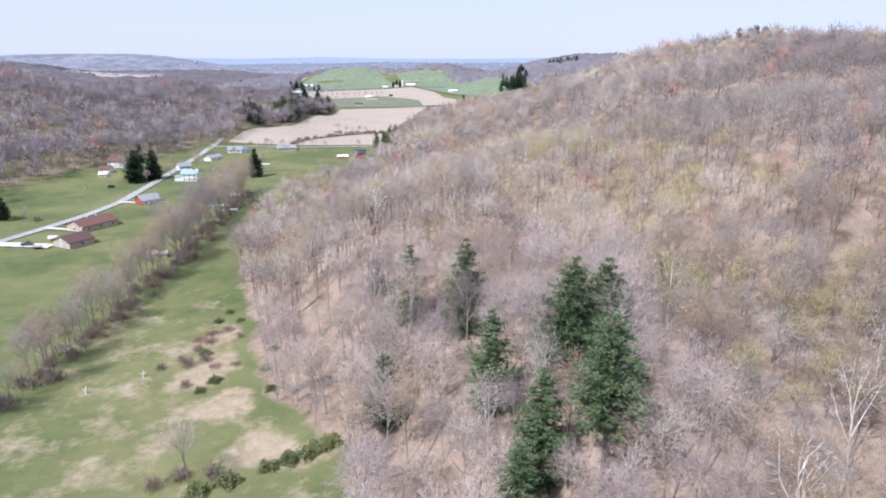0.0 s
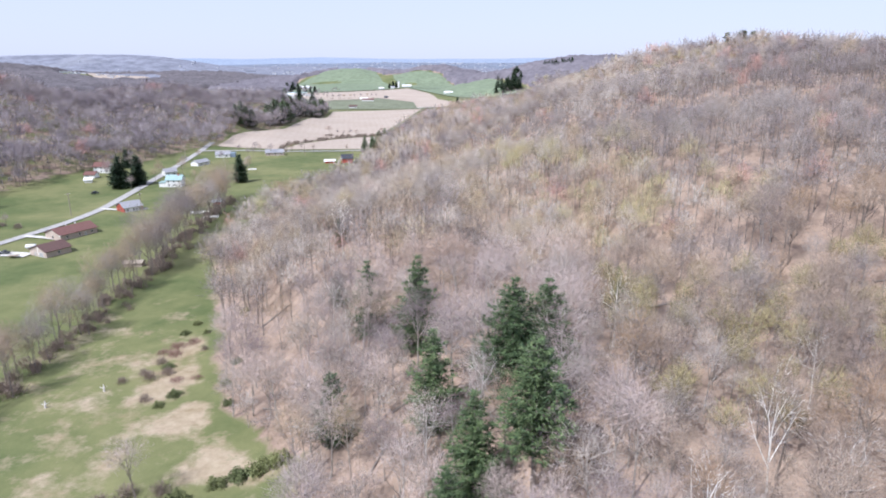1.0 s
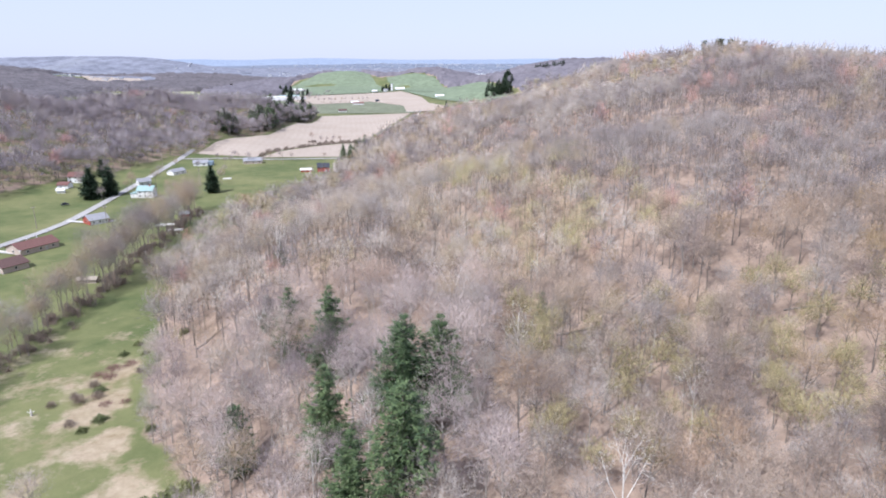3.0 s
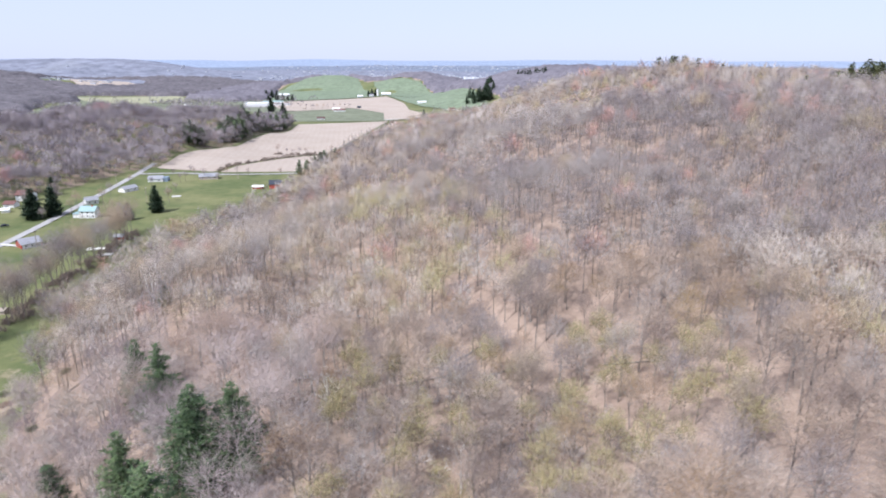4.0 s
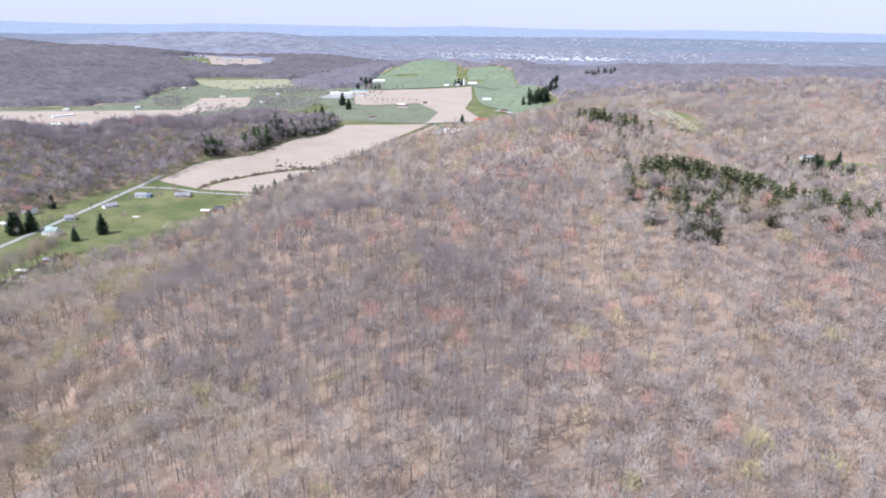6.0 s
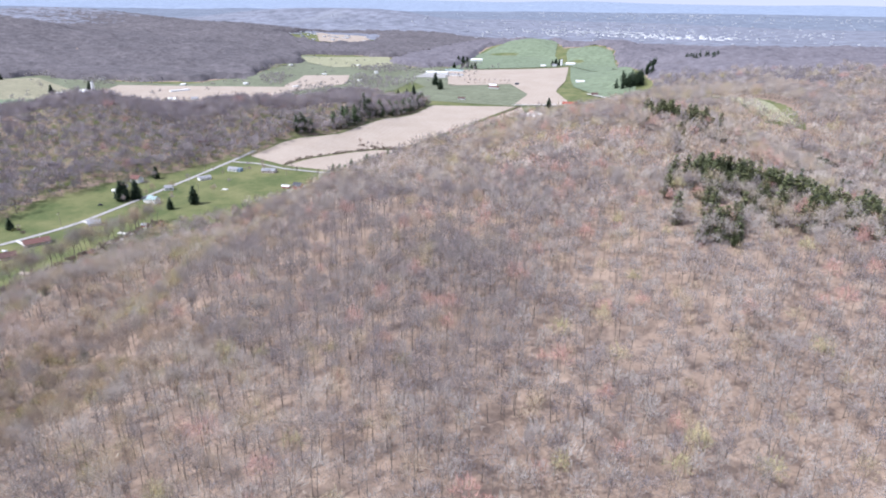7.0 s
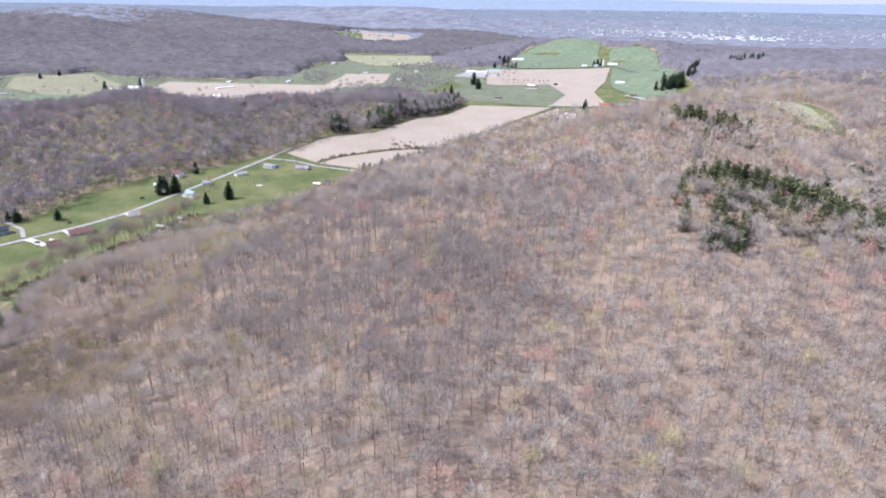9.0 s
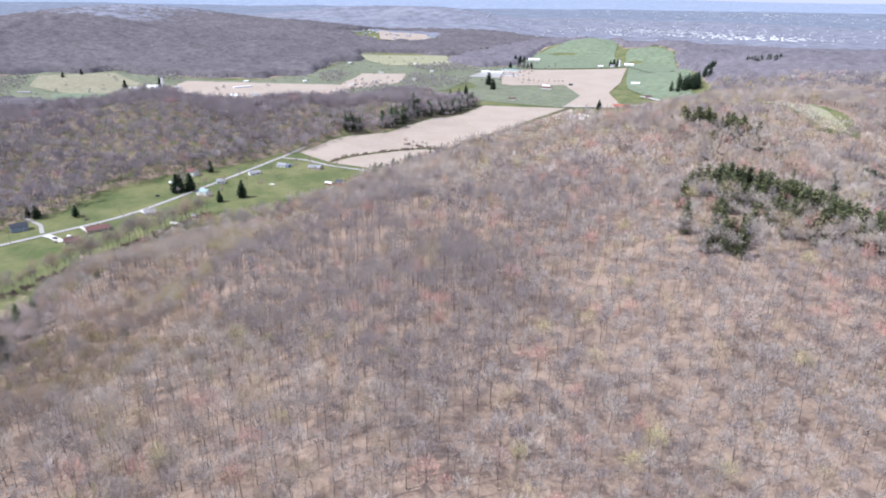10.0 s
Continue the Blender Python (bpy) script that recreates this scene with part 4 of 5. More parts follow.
def opening(parent, face, along, z0, z1, wide, w, d, pane_mat, name="window"):
    """A window or door set proud of one of the four faces: its frame and its pane."""
    t = 0.08
    half = wide / 2
    def slab(a0, a1, b0, b1, deep):
        if face in "ns":
            y = d / 2 if face == "n" else -d / 2
            s = 1 if face == "n" else -1
            lo, hi = sorted((y - 0.05 * s, y + deep * s))
            return block(a0, a1, lo, hi, b0, b1)
        x = w / 2 if face == "e" else -w / 2
        s = 1 if face == "e" else -1
        lo, hi = sorted((x - 0.05 * s, x + deep * s))
        return block(lo, hi, a0, a1, b0, b1)
    frame_part = part(name, slab(along - half, along + half, z0, z1, t), TRIM, parent)
    part("pane" if name == "window" else "panel", slab(along - half + 0.12, along + half - 0.12, z0 + 0.12, z1 - 0.12, t + 0.05), pane_mat, frame_part)


def house(name, label, category, x, y, turn, w, d, eave, ridge, walls, roof, windows="", chimney=False, door="", garage="", group=""):
    """A gabled building. windows, door, garage: letters of the faces (n, s, e, w) that have them; a letter repeated adds one."""
    ob = empty(name, label, category, at(x, y, turn, -0.1), group)
    ob.scale = (0.74,) * 3
    part("wall", gable_walls(w, d, eave, ridge), walls, ob)
    part("roof", gable_roof(w, d, eave, ridge), roof, ob)
    storeys = [(1.0, 2.3)] + ([(3.6, 4.8)] if eave > 4.5 else [])
    for face in "nsew":
        n = windows.count(face)
        span = w if face in "ns" else d
        for k in range(n):
            for z0, z1 in storeys:
                opening(ob, face, (k + 0.5) / n * span - span / 2 + (0.2 if n > 1 else 0), z0, min(z1, eave - 0.15), 1.3, w, d, GLASS)
        if face in door:
            opening(ob, face, span * 0.17, 0.1, 2.15, 1.0, w, d, DOOR, "door")
        if face in garage:
            opening(ob, face, -span * 0.2, 0.1, 2.4, 3.0, w, d, DOOR, "garage_door")
    if chimney:
        part("chimney", block(w * 0.2, w * 0.2 + 0.8, -0.9, -0.1, eave, ridge + 1.0, 0.04), BRICK, ob)
    return ob


garage = house("garage", "cream garage with a dark brown gabled roof", "garage", -127, 214, 63, 12, 12, 3.0, 5.4, CREAM, TAN_ROOF, "s", door="w", garage="w")
house_long = house("house", "long cream single-storey house with a red-brown roof", "house", -133, 238, 63, 20, 12, 3.1, 5.6, CREAM, RED_ROOF, "sssew", door="s")
part("vent_pipe", block(3, 3.4, 1.0, 1.4, 4.6, 6.3), TRIM, house_long)
part("vent_pipe", block(-2, -1.6, 1.0, 1.4, 4.6, 6.1), TRIM, house_long)
part("satellite_dish", block(-10.6, -10.2, -6.9, -6.1, 2.4, 3.2, 0.1), WHITE, house_long, "small white satellite dish")
part("corner_board", block(-6.1, -5.95, -0.2, 0.2, 0, 5.0), TRIM, garage)
red = house("house", "red brick house with white side and grey shingle roof", "house", -131, 281, 50, 11, 10, 3.0, 5.6, BRICK, GREY_ROOF, "sssw", door="s")
part("porch", block(5.5, 9.0, -5.5, -1.5, 0.0, 0.35, 0.03), CONCRETE, red, "low pale concrete porch")
part("side_cladding", block(-5.1, 5.1, -5.12, -5.0, 0.2, 2.9), WHITE, red, "white siding")
teal = house("house", "white two-storey farmhouse with a teal metal roof", "house", -133, 338, 2, 11, 8, 5.4, 8.2, WHITE, TEAL_ROOF, "sssww", door="s", chimney=True)
part("wing", block(-10.5, -5.4, -3.4, 2.6, 0, 3.2), WHITE, teal, "low white wing")
part("wing_roof", block(-10.9, -5.4, -3.8, 3.0, 3.2, 3.5, 0.05), TEAL_ROOF, teal)
house("house", "small white house with a pale grey roof by the road", "house", -150, 372, 40, 9, 7, 3.4, 5.6, WHITE, GREY_ROOF, "ssw", door="s")
house("house", "white two-storey house with a red roof against the wood", "house", -190, 376, 0, 12, 9, 5.2, 8.0, WHITE, RED_ROOF, "ssseww", door="s")
house("garage", "low white garage with a red-brown roof beside the hillside house", "garage", -189, 360, 0, 8, 7, 2.8, 4.6, WHITE, RED_ROOF, "", garage="s")
house("shed", "small white domed shed below the wood", "shed", -184, 347, 20, 5, 4, 2.2, 3.4, WHITE, WHITE)
house("house", "grey-roofed low house beside the road with pale porch", "house", -146, 410, 66, 14, 8, 2.9, 4.8, WHITE, GREY_ROOF, "sse", door="s")
dark_house = house("house", "white house with a grey roof and dark blue end", "house", -143, 446, 10, 13, 9, 3.0, 5.2, WHITE, GREY_ROOF, "sse", door="s")
part("end_wing", block(6.5, 11.0, -4.0, 3.5, 0, 4.0, 0.05), BLUE, dark_house, "dark blue end wing")
house("house", "pale house with a grey-brown roof below the stubble field", "house", -110, 456, 15, 17, 10, 3.0, 5.4, CREAM, GREY_ROOF, "sssw", door="s", garage="w")
barn = house("barn", "small red barn with a black metal roof", "barn", -54, 421, 8, 10, 8, 4.2, 7.2, BARN_RED, DARK_ROOF, "", door="s")
house("shed", "low red shed with a white roof beside the barn", "shed", -65, 419, 8, 9, 5, 2.0, 3.0, BARN_RED, WHITE)
house("house", "blue-grey house with a dark roof by the road", "house", -180, 210, 70, 14, 9, 5.0, 7.6, BLUE, DARK_ROOF, "sssee", door="s")
house("house", "white house with a red roof deep in the trees", "house", -216, 490, 25, 13, 9, 3.2, 5.6, WHITE, RED_ROOF, "sse")
house("shed", "low weathered pale shed by the creek", "shed", -92, 200, 5, 8, 4, 1.9, 2.6, CREAM, POLE_WOOD)
house("shed", "small grey-roofed shed with brick-red sides", "shed", -96, 293, 15, 5, 4, 2.2, 3.4, BARN_RED, GREY_ROOF)
for x, y, w in ((-98, 276, 8), (-90, 267, 6), (-108, 392, 5)):
    slab_thing = empty("concrete_slab", "flat pale concrete slab lying in the grass", "slab", at(x, y, 12, 0), "slabs in the grass")
    part("slab", block(-w / 2, w / 2, -1.6, 1.6, 0, 0.45, 0.04), CONCRETE, slab_thing)

# farms farther off
FARMS = [("barn", "long white barn of the far farm", -80, 1632, 12, 30, 11, 5, 9, WHITE, WHITE), ("house", "white farmhouse of the far farm", -112, 1600, 5, 14, 10, 6, 9, WHITE, GREY_ROOF),
         ("barn", "white barn beside dark spruces", -138, 1588, 20, 16, 10, 5, 8, WHITE, WHITE), ("barn", "long pale red barn in the far fields", -123, 1160, 8, 26, 9, 4, 6.5, WHITE, RED_ROOF),
         ("shed", "black-sided shed in the far fields", -96, 1222, 8, 9, 7, 4, 6, DARK_ROOF, DARK_ROOF), ("house", "white house at the end of the stubble field", -128, 1004, 10, 16, 9, 3.5, 6, WHITE, TAN_ROOF),
         ("barn", "pale roofed barn beside a green lawn", -133, 1184, 20, 18, 10, 4, 7, CREAM, WHITE), ("barn", "long barn with a bright red roof beside the lane", 56, 1000, 12, 30, 9, 4, 7, CREAM, BARN_RED),
         ("house", "white house on the pasture edge", 19, 1262, 5, 22, 9, 4, 6.5, WHITE, WHITE), ("house", "pale farmhouse at the head of the winding drive", 74, 1112, 20, 14, 10, 4, 7, CREAM, TAN_ROOF),
         ("house", "white house with dark roof near the winding drive", 118, 1058, 30, 12, 9, 4, 7, WHITE, DARK_ROOF), ("warehouse", "long white flat warehouse in the far valley", -318, 1345, 12, 64, 22, 6, 8, WHITE, WHITE), ("warehouse", "low white flat-roofed hall beside the paved yard", -262, 1325, 12, 36, 16, 5, 6.5, WHITE, GREY_ROOF), ("warehouse", "pale long hall behind the paved yard", -300, 1405, 12, 56, 16, 5, 7, WHITE, TEAL_ROOF),
         ("warehouse", "white roofed building among far trees", -341, 1668, 25, 40, 22, 6, 10, WHITE, WHITE), ("barn", "large white dairy barn in the next valley", -722, 766, 30, 26, 13, 6, 11, WHITE, WHITE),
         ("barn", "low white cattle shed in the next valley", -752, 752, 30, 26, 9, 3.5, 5, WHITE, WHITE), ("barn", "grey-roofed farm shed in the next valley", -690, 792, 30, 18, 9, 4, 6.5, WHITE, GREY_ROOF),
         ("barn", "white round-roofed shed in the next valley", -542, 782, 20, 16, 9, 4, 7, WHITE, WHITE), ("house", "white farmhouse with grey roof in the next valley", -512, 800, 20, 14, 9, 5, 8, WHITE, GREY_ROOF),
         ("house", "white house in the next valley", -490, 816, 20, 15, 9, 4, 7, WHITE, WHITE), ("house", "white house in the side valley behind the hill", 448, 712, 15, 18, 9, 3.6, 6, WHITE, GREY_ROOF), ("barn", "long low shed in the next valley", -845, 610, 35, 26, 8, 3, 4.5, WHITE, GREY_ROOF)]
for name, label, x, y, turn, w, d, eave, ridge, walls, roof in FARMS:
    house(name, label, name, x, y, turn, w, d, eave, ridge, walls, roof, "ss" if name == "house" else "", group="far farm buildings")
for x, y, tall in ((-98, 1612, 16), (-716, 782, 19)):
    silo = empty("silo", "tall pale farm silo with a rounded cap", "silo", at(x, y), "farm silos")
    v, f = tube([(0, 0, 0), (0, 0, tall)], [2.6, 2.6], 14)
    piece("wall", mesh("wall", v, f, WHITE), silo)
    v, f = tube([(0, 0, tall), (0, 0, tall + 1.2), (0, 0, tall + 1.9)], [2.7, 2.0, 0.1], 14)
    piece("cap", mesh("cap", v, f, GREY_ROOF), silo)
for k in range(4):
    tunnel = empty("greenhouse", "low white plastic tunnel greenhouse in a row", "greenhouse", at(22 + k * 3, 868 + k * 13, 12), "row of tunnel greenhouses")
    part("cover", gable_walls(30, 5, 1.4, 2.6), WHITE, tunnel)

TOWN = plain("town_roofs", (0.46, 0.47, 0.50), 0.8)


# town roofs far down the valley
def town(name, label, count, cx, cy, sx, sy, seed, belt, mat):
    r = np.random.default_rng(seed)
    vs, fs, n = [], [], 0
    for k in range(count):
        x, y = cx + r.normal() * sx, cy + r.normal() * sy
        w, d, h = r.uniform(6, 16) * (4 if r.random() < 0.07 else 1), r.uniform(6, 10), r.uniform(2.5, 5)
        z = float(height(x, y)) if belt < 0 else float(far_height(x, y, belt))
        t = r.random() * 3.14
        c, s = math.cos(t), math.sin(t)
        ring = [(-w, -d), (w, -d), (w, d), (-w, d)]
        low = [(x + (a * c - b * s) / 2, y + (a * s + b * c) / 2, z - 1) for a, b in ring]
        vs += low + [(a, b, z + h) for a, b, _ in low]
        fs += [[n + i for i in q] for q in ((4, 5, 6, 7), (0, 1, 5, 4), (1, 2, 6, 5), (2, 3, 7, 6), (3, 0, 4, 7))]
        n += 8
    tagged(new(name, mesh(name, vs, fs, mat)), label, "town", kind="stuff")


town("town_roofs", "scattered white roofs of the town down the valley", 230, -80, 3300, 520, 420, 3, 0, TOWN)
town("town_roofs", "pale town roofs on the hazy plain", 260, 150, 5300, 1000, 450, 4, 1, TOWN)
town("town_roofs", "large white warehouse roofs at the edge of the town", 70, 90, 2950, 150, 110, 14, 0, WHITE)
town("town_roofs", "close-set pale roofs of the town centre", 160, -330, 3150, 170, 160, 15, 0, TOWN)
town("town_roofs", "white houses beyond the ridge in the next valley", 40, -1000, 1960, 110, 110, 5, -1, TOWN)
town("town_roofs", "white sheds and houses beyond the hill woods", 18, 390, 1870, 70, 30, 6, -1, WHITE)
town("town_roofs", "white farm roofs scattered in the next valley", 14, -640, 1080, 130, 130, 8, -1, WHITE)

# ---- vehicles and poles ----
def car(label, x, y, turn, paint, pickup=False):
    ob = empty("car", label, "car", at(x, y, turn, 0.35))
    ob.scale = (0.8,) * 3
    bm = block(-2.3, 2.3, -0.9, 0.9, 0.3, 1.0, 0.12)
    part("body", bm, paint, ob)
    part("cabin", block(-0.2 if pickup else -1.6, 1.2, -0.8, 0.8, 1.0, 1.65, 0.18), GLASS, ob, "dark glazed cabin")
    part("cabin_roof", block(0.0 if pickup else -1.3, 1.0, -0.7, 0.7, 1.62, 1.72, 0.04), paint, ob)
    for sx in (-1.45, 1.45):
        for sy in (-0.86, 0.86):
            v, f = tube([(sx, sy - 0.12, 0.34), (sx, sy + 0.12, 0.34)], [0.34, 0.34], 12)
            wheel = piece("wheel", mesh("wheel", v, f, RUBBER), ob)
            v, f = tube([(sx, sy - 0.13, 0.34), (sx, sy + 0.13, 0.34)], [0.18, 0.18], 8)
            piece("rim", mesh("rim", v, f, CAR_SILVER), wheel)
    return ob


car("dark pickup truck parked on the concrete drive", -142, 212, 10, CAR_DARK, True)
car("dark car parked on the grass verge", -164, 315, 40, CAR_DARK)
trailer = empty("trailer", "small pale flat trailer beside the pickup truck", "trailer", at(-136.5, 208.5, 10, 0.3))
part("bed", block(-1.6, 1.6, -0.9, 0.9, 0.5, 0.75, 0.05), POLE_WOOD, trailer)
for sy in (-0.95, 0.95):
    v, f = tube([(0, sy - 0.1, 0.3), (0, sy + 0.1, 0.3)], [0.3, 0.3], 10)
    piece("wheel", mesh("wheel", v, f, RUBBER), trailer)
tank = empty("tank", "white rounded fuel tank beside the garage", "tank", at(-137, 219, 20))
v, f = tube([(-1.7, 0, 1.1), (-1.5, 0, 1.1), (1.5, 0, 1.1), (1.7, 0, 1.1)], [0.35, 0.75, 0.75, 0.35], 12)
piece("shell", mesh("shell", v, f, WHITE, True), tank)
for sx in (-1.0, 1.0):
    part("leg", block(sx - 0.1, sx + 0.1, -0.5, 0.5, 0, 0.6), CONCRETE, tank)

for x, y in ((-151, 270), (-121, 271), (-117, 371), (-158, 345), (-156, 190), (-163, 430), (-88, 452)):
    pole = empty("utility_pole", "weathered wooden utility pole with a crossarm", "utility pole", at(x, y, 80, 0), "utility poles along the road")
    v, f = tube([(0, 0, -0.3), (0, 0, 10)], [0.17, 0.11], 8)
    piece("post", mesh("post", v, f, POLE_WOOD, True), pole)
    part("crossarm", block(-1.2, 1.2, -0.07, 0.07, 9.2, 9.4), POLE_WOOD, pole)
    for dx in (-1.0, 0.0, 1.0):
        part("insulator", block(dx - 0.06, dx + 0.06, -0.06, 0.06, 9.4, 9.65), WHITE, pole)

# ---- hedges, brush and single trees of the valley floor ----
creek = [(-81, 98), (-80, 112), (-80, 124), (-81, 146), (-83, 173), (-84, 200), (-88, 235), (-91, 262), (-95, 305)]


def along(line, gap, wobble, rng):
    p = np.array(line, float)
    d = np.concatenate([[0], np.cumsum(np.hypot(*np.diff(p, axis=0).T))])
    u = np.arange(0, d[-1], gap)
    return np.stack([np.interp(u, d, p[:, 0]), np.interp(u, d, p[:, 1])], 1) + rng.normal(size=(len(u), 2)) * wobble


def brush_shape(seed, tall, wide, twigs, twig_long, twig_wide):
    """A rounded shrub of many upright twigs."""
    r = np.random.default_rng(seed)
    base = r.normal(size=(twigs, 3)) * np.array([wide * 0.3, wide * 0.3, 0])
    base[:, 2] = r.random(twigs) * tall * 0.75 * np.exp(-(np.hypot(base[:, 0], base[:, 1]) / wide) ** 2)
    way = base * np.array([0.7, 0.7, 0.1]) / wide + r.normal(size=(twigs, 3)) * 0.35 + np.array([0, 0, 0.8])
    fine = slivers(base, way, twig_long * (0.5 + r.random(twigs)), twig_wide, r)
    stems = joined([tube([(0, 0, -0.1), tuple(r.normal(size=2) * wide * 0.3) + (tall * 0.6,)], [0.06, 0.02], 3) for _ in range(5)])
    return stems, fine


brush_shapes = [brush_shape(90 + k, 2.6, 2.2, 190, 0.9, 0.10) for k in range(3)]
hedge_places = np.concatenate([along(creek, 1.9, 1.5, rng), along(creek, 3.0, 2.4, rng)])
forest("creek_brush", "tangled brown brush and briars along the creek", brush_shapes, hedge_places, 0.55 + 0.75 * rng.random(len(hedge_places)), 0.55 + 0.2 * rng.random(len(hedge_places)), rng, BUSH_BROWN, BUSH_BROWN)
field_hedge = np.concatenate([along([(-114, 486), (-110, 520), (-89, 577), (-75, 601), (-50, 615)], 2.6, 0.9, rng), along([(-46, 618), (-36, 700), (-28, 790), (-14, 960)], 4.0, 1.3, rng),
                              along([(-100, 610), (-66, 612)], 2.0, 2.5, rng), along([(-66, 616), (-40, 620)], 4.0, 2.5, rng), along([(-200, 1218), (-112, 1236)], 7.0, 2.5, rng)])
forest("field_hedge", "thin brown hedge between the stubble fields", brush_shapes, field_hedge, 0.7 + 0.9 * rng.random(len(field_hedge)), np.full(len(field_hedge), 0.7), rng, BUSH_BROWN, BUSH_BROWN)

creek_trees = along(creek, 2.1, 2.4, rng)
forest("creek_trees", "slender leafless trees crowded along the creek", near_shapes[:3], creek_trees, (0.5 + 0.48 * rng.random(len(creek_trees))) * (1.0 + 0.42 * smooth(150, 205, creek_trees[:, 1])),
       np.where(rng.random(len(creek_trees)) < 0.6, 0.66 + 0.1 * rng.random(len(creek_trees)), 0.3 * rng.random(len(creek_trees))), rng, BARK, HEDGE_TWIG)
row = along([(-205, 1216), (-112, 1236)], 9, 2, rng)
valley_trees = [(-97, 606, 0.75), (-90, 611, 0.5), (-84, 609, 0.45), (-78, 611, 0.55), (-72, 610, 0.5), (-50, 622, 0.6), (-105, 374, 0.65), (-108, 380, 0.6), (-112, 452, 0.6), (-122, 462, 0.5), (-124, 440, 0.5),
                (-165, 249, 0.42), (-140, 366, 0.75), (-147, 352, 0.8), (-163, 360, 0.8), (-170, 345, 0.8), (-176, 352, 0.85), (-128, 352, 0.5), (-38, 83, 0.75), (-100, 465, 0.5), (-60, 462, 0.5), (-118, 330, 0.5),
                (-113, 404, 0.5), (-45, 428, 0.6), (-150, 395, 0.6), (-137, 424, 0.5), (-127, 468, 0.55), (-155, 432, 0.5), (-121, 442, 0.55), (-99, 442, 0.5), (-136, 458, 0.5), (-151, 326, 0.55),
                (-94, 470, 0.5), (-84, 463, 0.5), (-178, 385, 0.7), (-184, 366, 0.45), (-205, 388, 0.8), (-121, 346, 0.5), (-146, 344, 0.6)] + [(x, y, 0.7) for x, y in row]
for k, shape in enumerate(near_shapes[2:4]):
    proto = tree_thing("bare_tree", "leafless garden tree standing in the grass", "tree", shape, BARK, TWIG_EACH, "bare trees on the valley floor")
    plant(proto, valley_trees[k::2], rng, False)

spruce_shape = conifer(31, 15.0, 4.6, 20, 8, 11, 1.0, 0.02, 0.15)
spruce = tree_thing("spruce_tree", "dense dark spruce standing alone in the lawn", "spruce tree", spruce_shape, BARK, DARK_NEEDLES, "spruces of the valley floor")
plant(spruce, [(-102, 349, 1.0), (-159, 331, 1.1), (-154, 341, 1.05), (-109, 331, 0.65), (-163, 338, 0.9), (-184, 392, 0.75), (-198, 234, 0.6), (-194, 231, 0.7), (-201, 229, 0.55), (-174, 249, 0.6),
               (-112, 1612, 1.2), (-104, 1616, 1.1), (-120, 1610, 1.0), (-243, 1160, 1.6), (30, 968, 1.0), (-350, 1592, 1.3), (-338, 1590, 1.2), (-364, 1594, 1.3), (-960, 753, 0.8), (-972, 800, 0.8), (-735, 792, 1.2), (-770, 745, 1.0), (-225, 994, 0.9), (-229, 1030, 1.0), (-237, 985, 0.8), (-218, 1010, 0.7), (-209, 1105, 1.3), (-328, 1474, 1.0), (-316, 1500, 1.1),
               (-276, 1478, 1.0), (-300, 1490, 1.1), (-288, 1486, 0.8)], rng, False)

# scattered trees of the far farmland
small_woods = scatter(rng, -1000, -290, 420, 1560, 10.5)
small_woods = small_woods[copses(small_woods[:, 0], small_woods[:, 1])]
loose = np.concatenate([small_woods, rng.uniform((-900, 520), (-340, 1500), (120, 2)), rng.uniform((-420, 1080), (-60, 1560), (120, 2))])
open_land = ~wooded(loose[:, 0], loose[:, 1]) & (inside(loose[:, 0], loose[:, 1], LEFT_VALLEY) | ((loose[:, 0] < -215) & (loose[:, 1] > 1080)))
loose = loose[open_land]
forest("farmland_trees", "scattered bare trees and thickets of the far farmland", far_shapes, loose, 0.45 + 0.45 * rng.random(len(loose)), tints_for(loose, rng), rng, None, VALLEY_TWIG)

# pale-barked sycamores
pale_shapes = [bare_tree(121, 17.0, 5, 3, 170, 6, 0.9, 0.05, 0.2, True, 0.4), bare_tree(122, 16.0, 6, 2, 170, 6, 0.9, 0.05, 0.22, True, 0.4)]
for shape, places in ((pale_shapes[0], [(44, 61, 1.09), (6, 76, 0.85), (-14, 122, 1.0), (25, 117, 0.95), (13, 59, 0.42), (-16, 150, 1.0), (2, 138, 0.95), (47, 150, 1.0), (30, 172, 0.95)]), (pale_shapes[1], [(50, 57, 0.85), (34.7, 53.1, 1.05), (36, 96, 0.9), (13, 80, 0.9), (-9, 112, 0.9), (3, 73, 0.8), (58, 78, 0.8), (152, 120, 0.8)])):
    proto = tree_thing("sycamore_tree", "leafless sycamore with white bark and forked limbs", "tree", shape, PALE_BARK, PALE_TWIG, "white-barked trees")
    plant(proto, places, rng, False)

# budding yellow-green trees
bud_shape = bare_tree(131, 11.0, 8, 3, 800, 5, 0.8, 0.2, 0.3, True)
proto = tree_thing("budding_tree", "small tree hazed with yellow-green spring buds", "tree", bud_shape, BARK, YELLOW_TWIG, "budding trees")
plant(proto, [(x, y, 0.7 + 0.35 * rng.random()) for x, y in bud_spots] + [(-5, 118, 0.7), (196, 113, 1.0), (171, 116, 0.9)], rng, False)

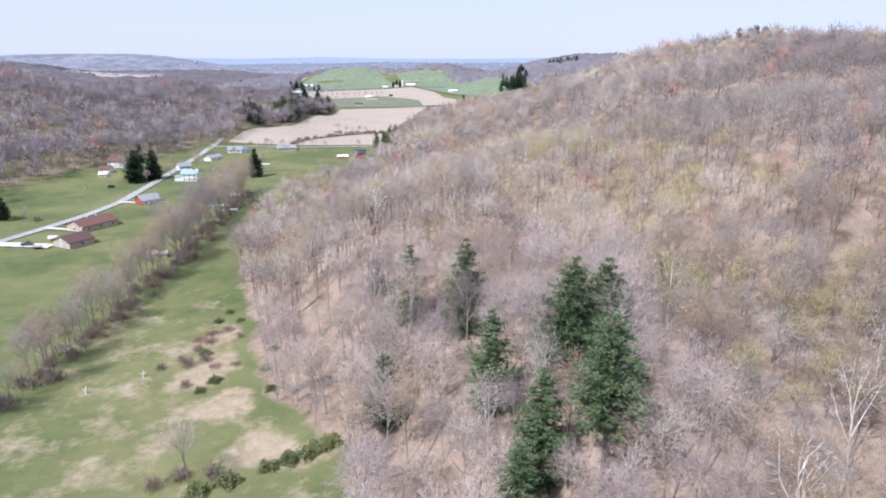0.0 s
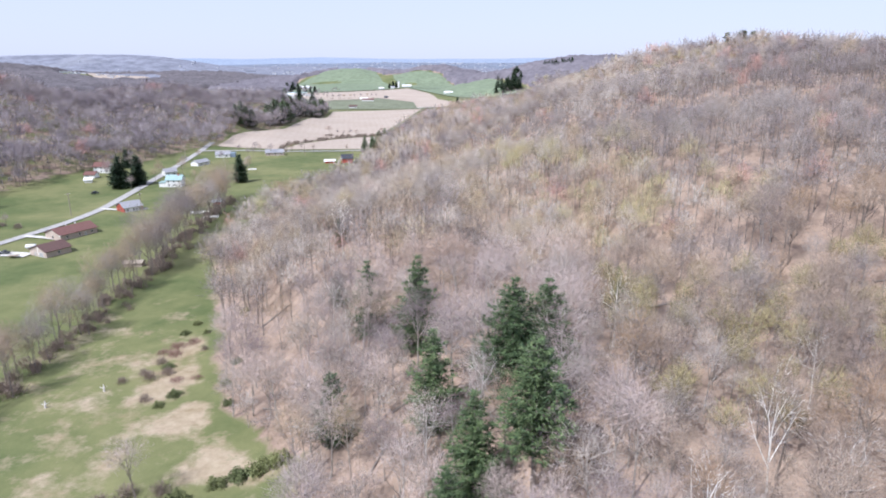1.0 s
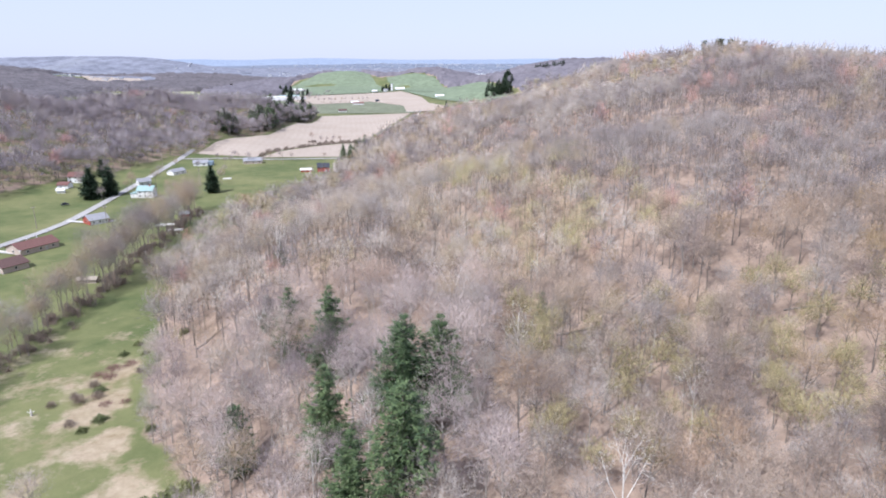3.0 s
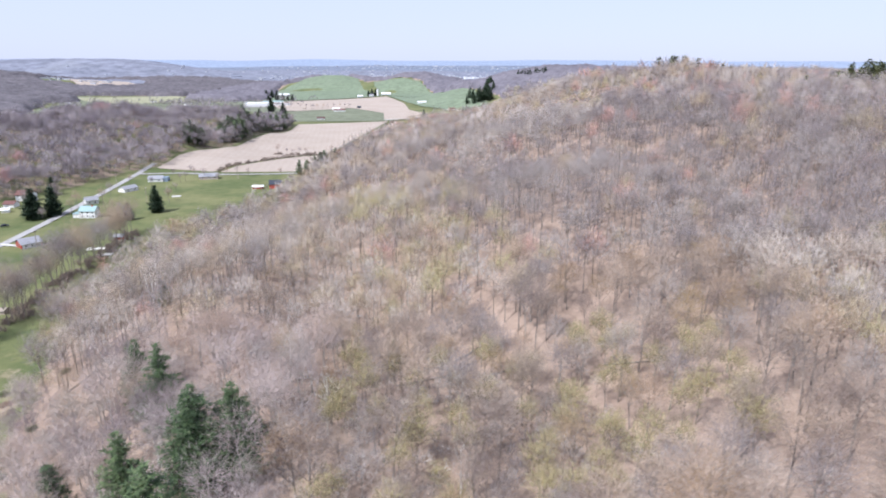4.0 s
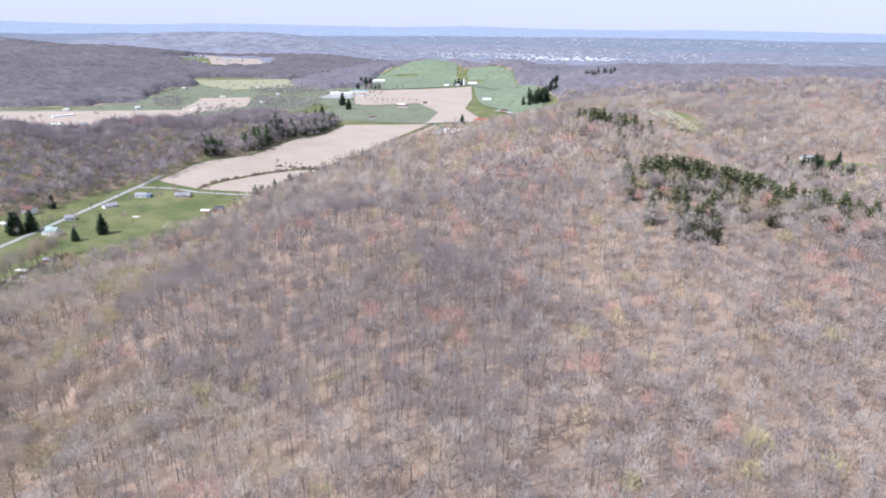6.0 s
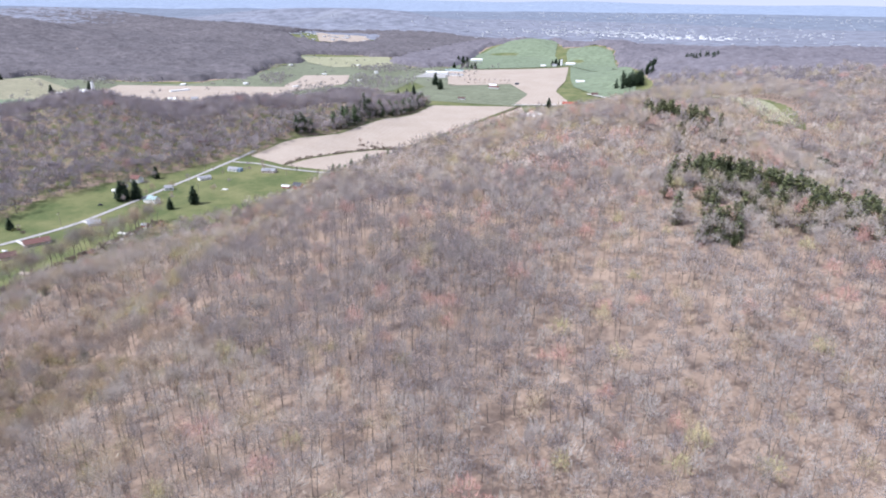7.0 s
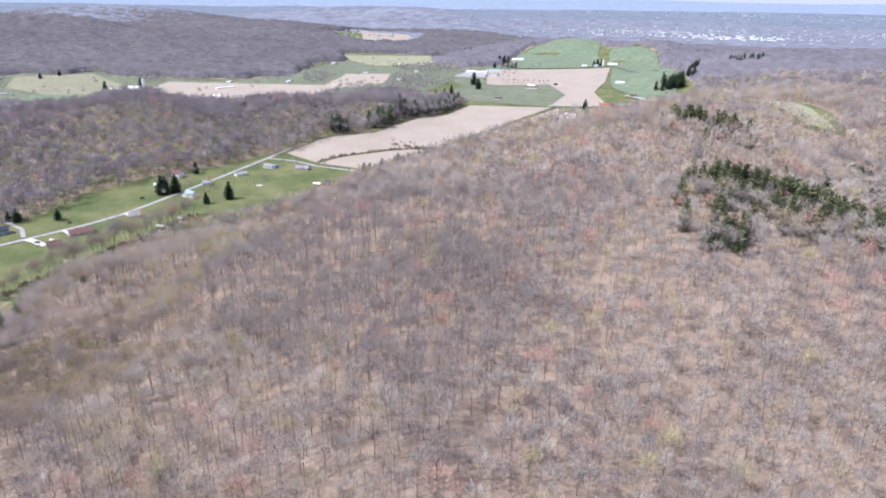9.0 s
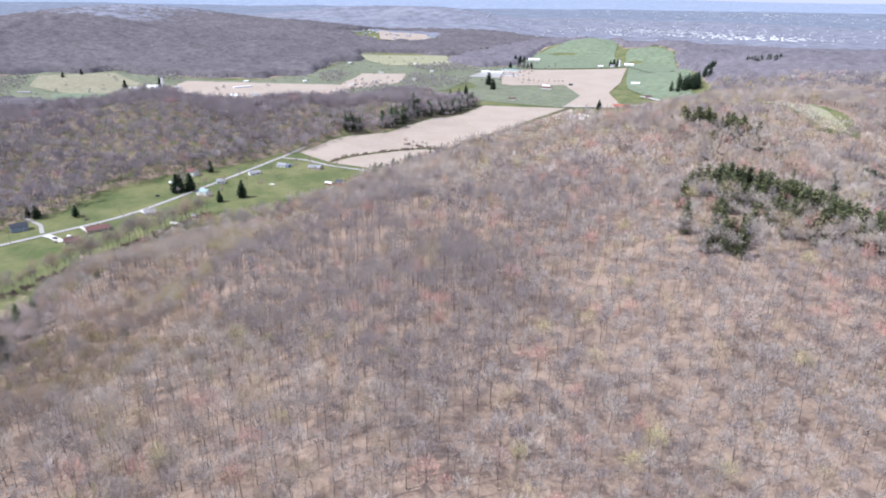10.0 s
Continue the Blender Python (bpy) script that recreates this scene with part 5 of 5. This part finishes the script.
# bushes of the rough patch and the field edge
def leaf_bush(seed, tall, wide, leaves, leaf):
    r = np.random.default_rng(seed)
    way = r.normal(size=(leaves, 3))
    way /= np.linalg.norm(way, axis=1)[:, None]
    way[:, 2] = np.abs(way[:, 2])
    start = way * np.array([wide, wide, tall]) * (0.45 + 0.55 * r.random((leaves, 1))) * (1 + 0.25 * np.sin(4 * np.arctan2(way[:, 1:2], way[:, :1]) + seed))
    stems = joined([tube([(0, 0, -0.1), tuple(r.normal(size=2) * wide * 0.35) + (tall * 0.6,)], [0.06, 0.02], 3) for _ in range(5)])
    return stems, slivers(start, way + r.normal(size=(leaves, 3)) * 0.9, leaf * (0.6 + 0.8 * r.random(leaves)), leaf * 0.75, r)


green = tree_thing("bush", "low rounded green bush in the dry grass", "bush", leaf_bush(5, 1.4, 1.6, 1700, 0.24), BARK, BUSH_LEAF, "bushes of the rough patch")
plant(green, [(-54, 144.5, 0.8), (-51, 127, 0.8), (-45, 115, 0.9), (-46.5, 111, 0.75), (-53, 150, 0.8), (-48.5, 144, 0.7), (-36, 119, 0.7), (-33, 111, 0.8), (-24, 88, 1.2), (-21, 89.5, 1.3), (-18, 91, 1.3), (-27, 86.5, 1.0),
              (-32, 83, 1.2), (-36, 81, 1.2), (-170, 249, 1.3), (-41, 150, 1.0), (-36, 127, 0.8)], rng, False)
brown = tree_thing("bush", "bare brown bramble bush in the dry grass", "bush", brush_shape(97, 2.2, 1.9, 420, 0.7, 0.06), BUSH_BROWN, BUSH_BROWN, "bushes of the rough patch")
plant(brown, [(-53, 122, 1.1), (-50, 113, 0.9), (-58, 120.5, 0.8), (-53.5, 129, 0.9), (-50, 124, 1.0), (-55, 124, 0.8), (-160, 248, 1.2), (-40, 84, 1.2), (-43, 82, 1.1), (-46, 135, 0.7), (-35, 84.5, 1.2), (-168, 251, 1.0)], rng, False)
red_bramble = tree_thing("bush", "low reddish bramble thicket in the dry grass", "bush", brush_shape(99, 1.3, 2.6, 420, 0.6, 0.06), BRAMBLE, BRAMBLE, "bushes of the rough patch")
plant(red_bramble, [(-53, 137, 1.1), (-50, 139, 1.0), (-55, 134, 0.9), (-52, 133, 1.0), (-47, 121, 0.8), (-43, 122, 0.7)], rng, False)
for x, y in ((-68, 110.5), (-60, 117)):
    stub = empty("dead_stub", "bleached white dead stub standing in the grass", "stump", at(x, y), "dead stubs")
    v, f = joined([tube([(0, 0, -0.1), (0.1, 0, 0.8), (0.0, 0.1, 1.5)], [0.22, 0.17, 0.05], 6), tube([(0, 0, 0.6), (0.7, 0.2, 1.1)], [0.1, 0.03], 5), tube([(0, 0, 0.5), (-0.8, 0.1, 0.9)], [0.1, 0.03], 5)])
    piece("stem", mesh("stem", v, f, PALE_BARK), stub)

# fallen logs on the leaf litter
for x, y, turn, long in ((-12, 78, 15, 7), (-2, 82, 60, 9), (4, 92, 20, 8), (-22, 106, -30, 8), (52, 118, 10, 12), (62, 126, 25, 9), (90, 108, -20, 9), (70, 116, 5, 10), (-30, 140, 30, 8)):
    e = np.array([math.cos(radians(turn)), math.sin(radians(turn))]) * long / 2
    log = empty("fallen_log", "grey fallen log lying on brown leaves", "log", Matrix.Identity(4), "fallen logs")
    z0, z1 = float(height(x - e[0], y - e[1])) + 0.12, float(height(x + e[0], y + e[1])) + 0.12
    log.location = Vector((x, y, (z0 + z1) / 2)) * K
    v, f = tube([(-e[0], -e[1], (z0 - z1) / 2), (0, 0, 0.05), (e[0], e[1], (z1 - z0) / 2)], [0.2, 0.16, 0.06], 6)
    piece("stem", mesh("stem", v, f, BARK), log)
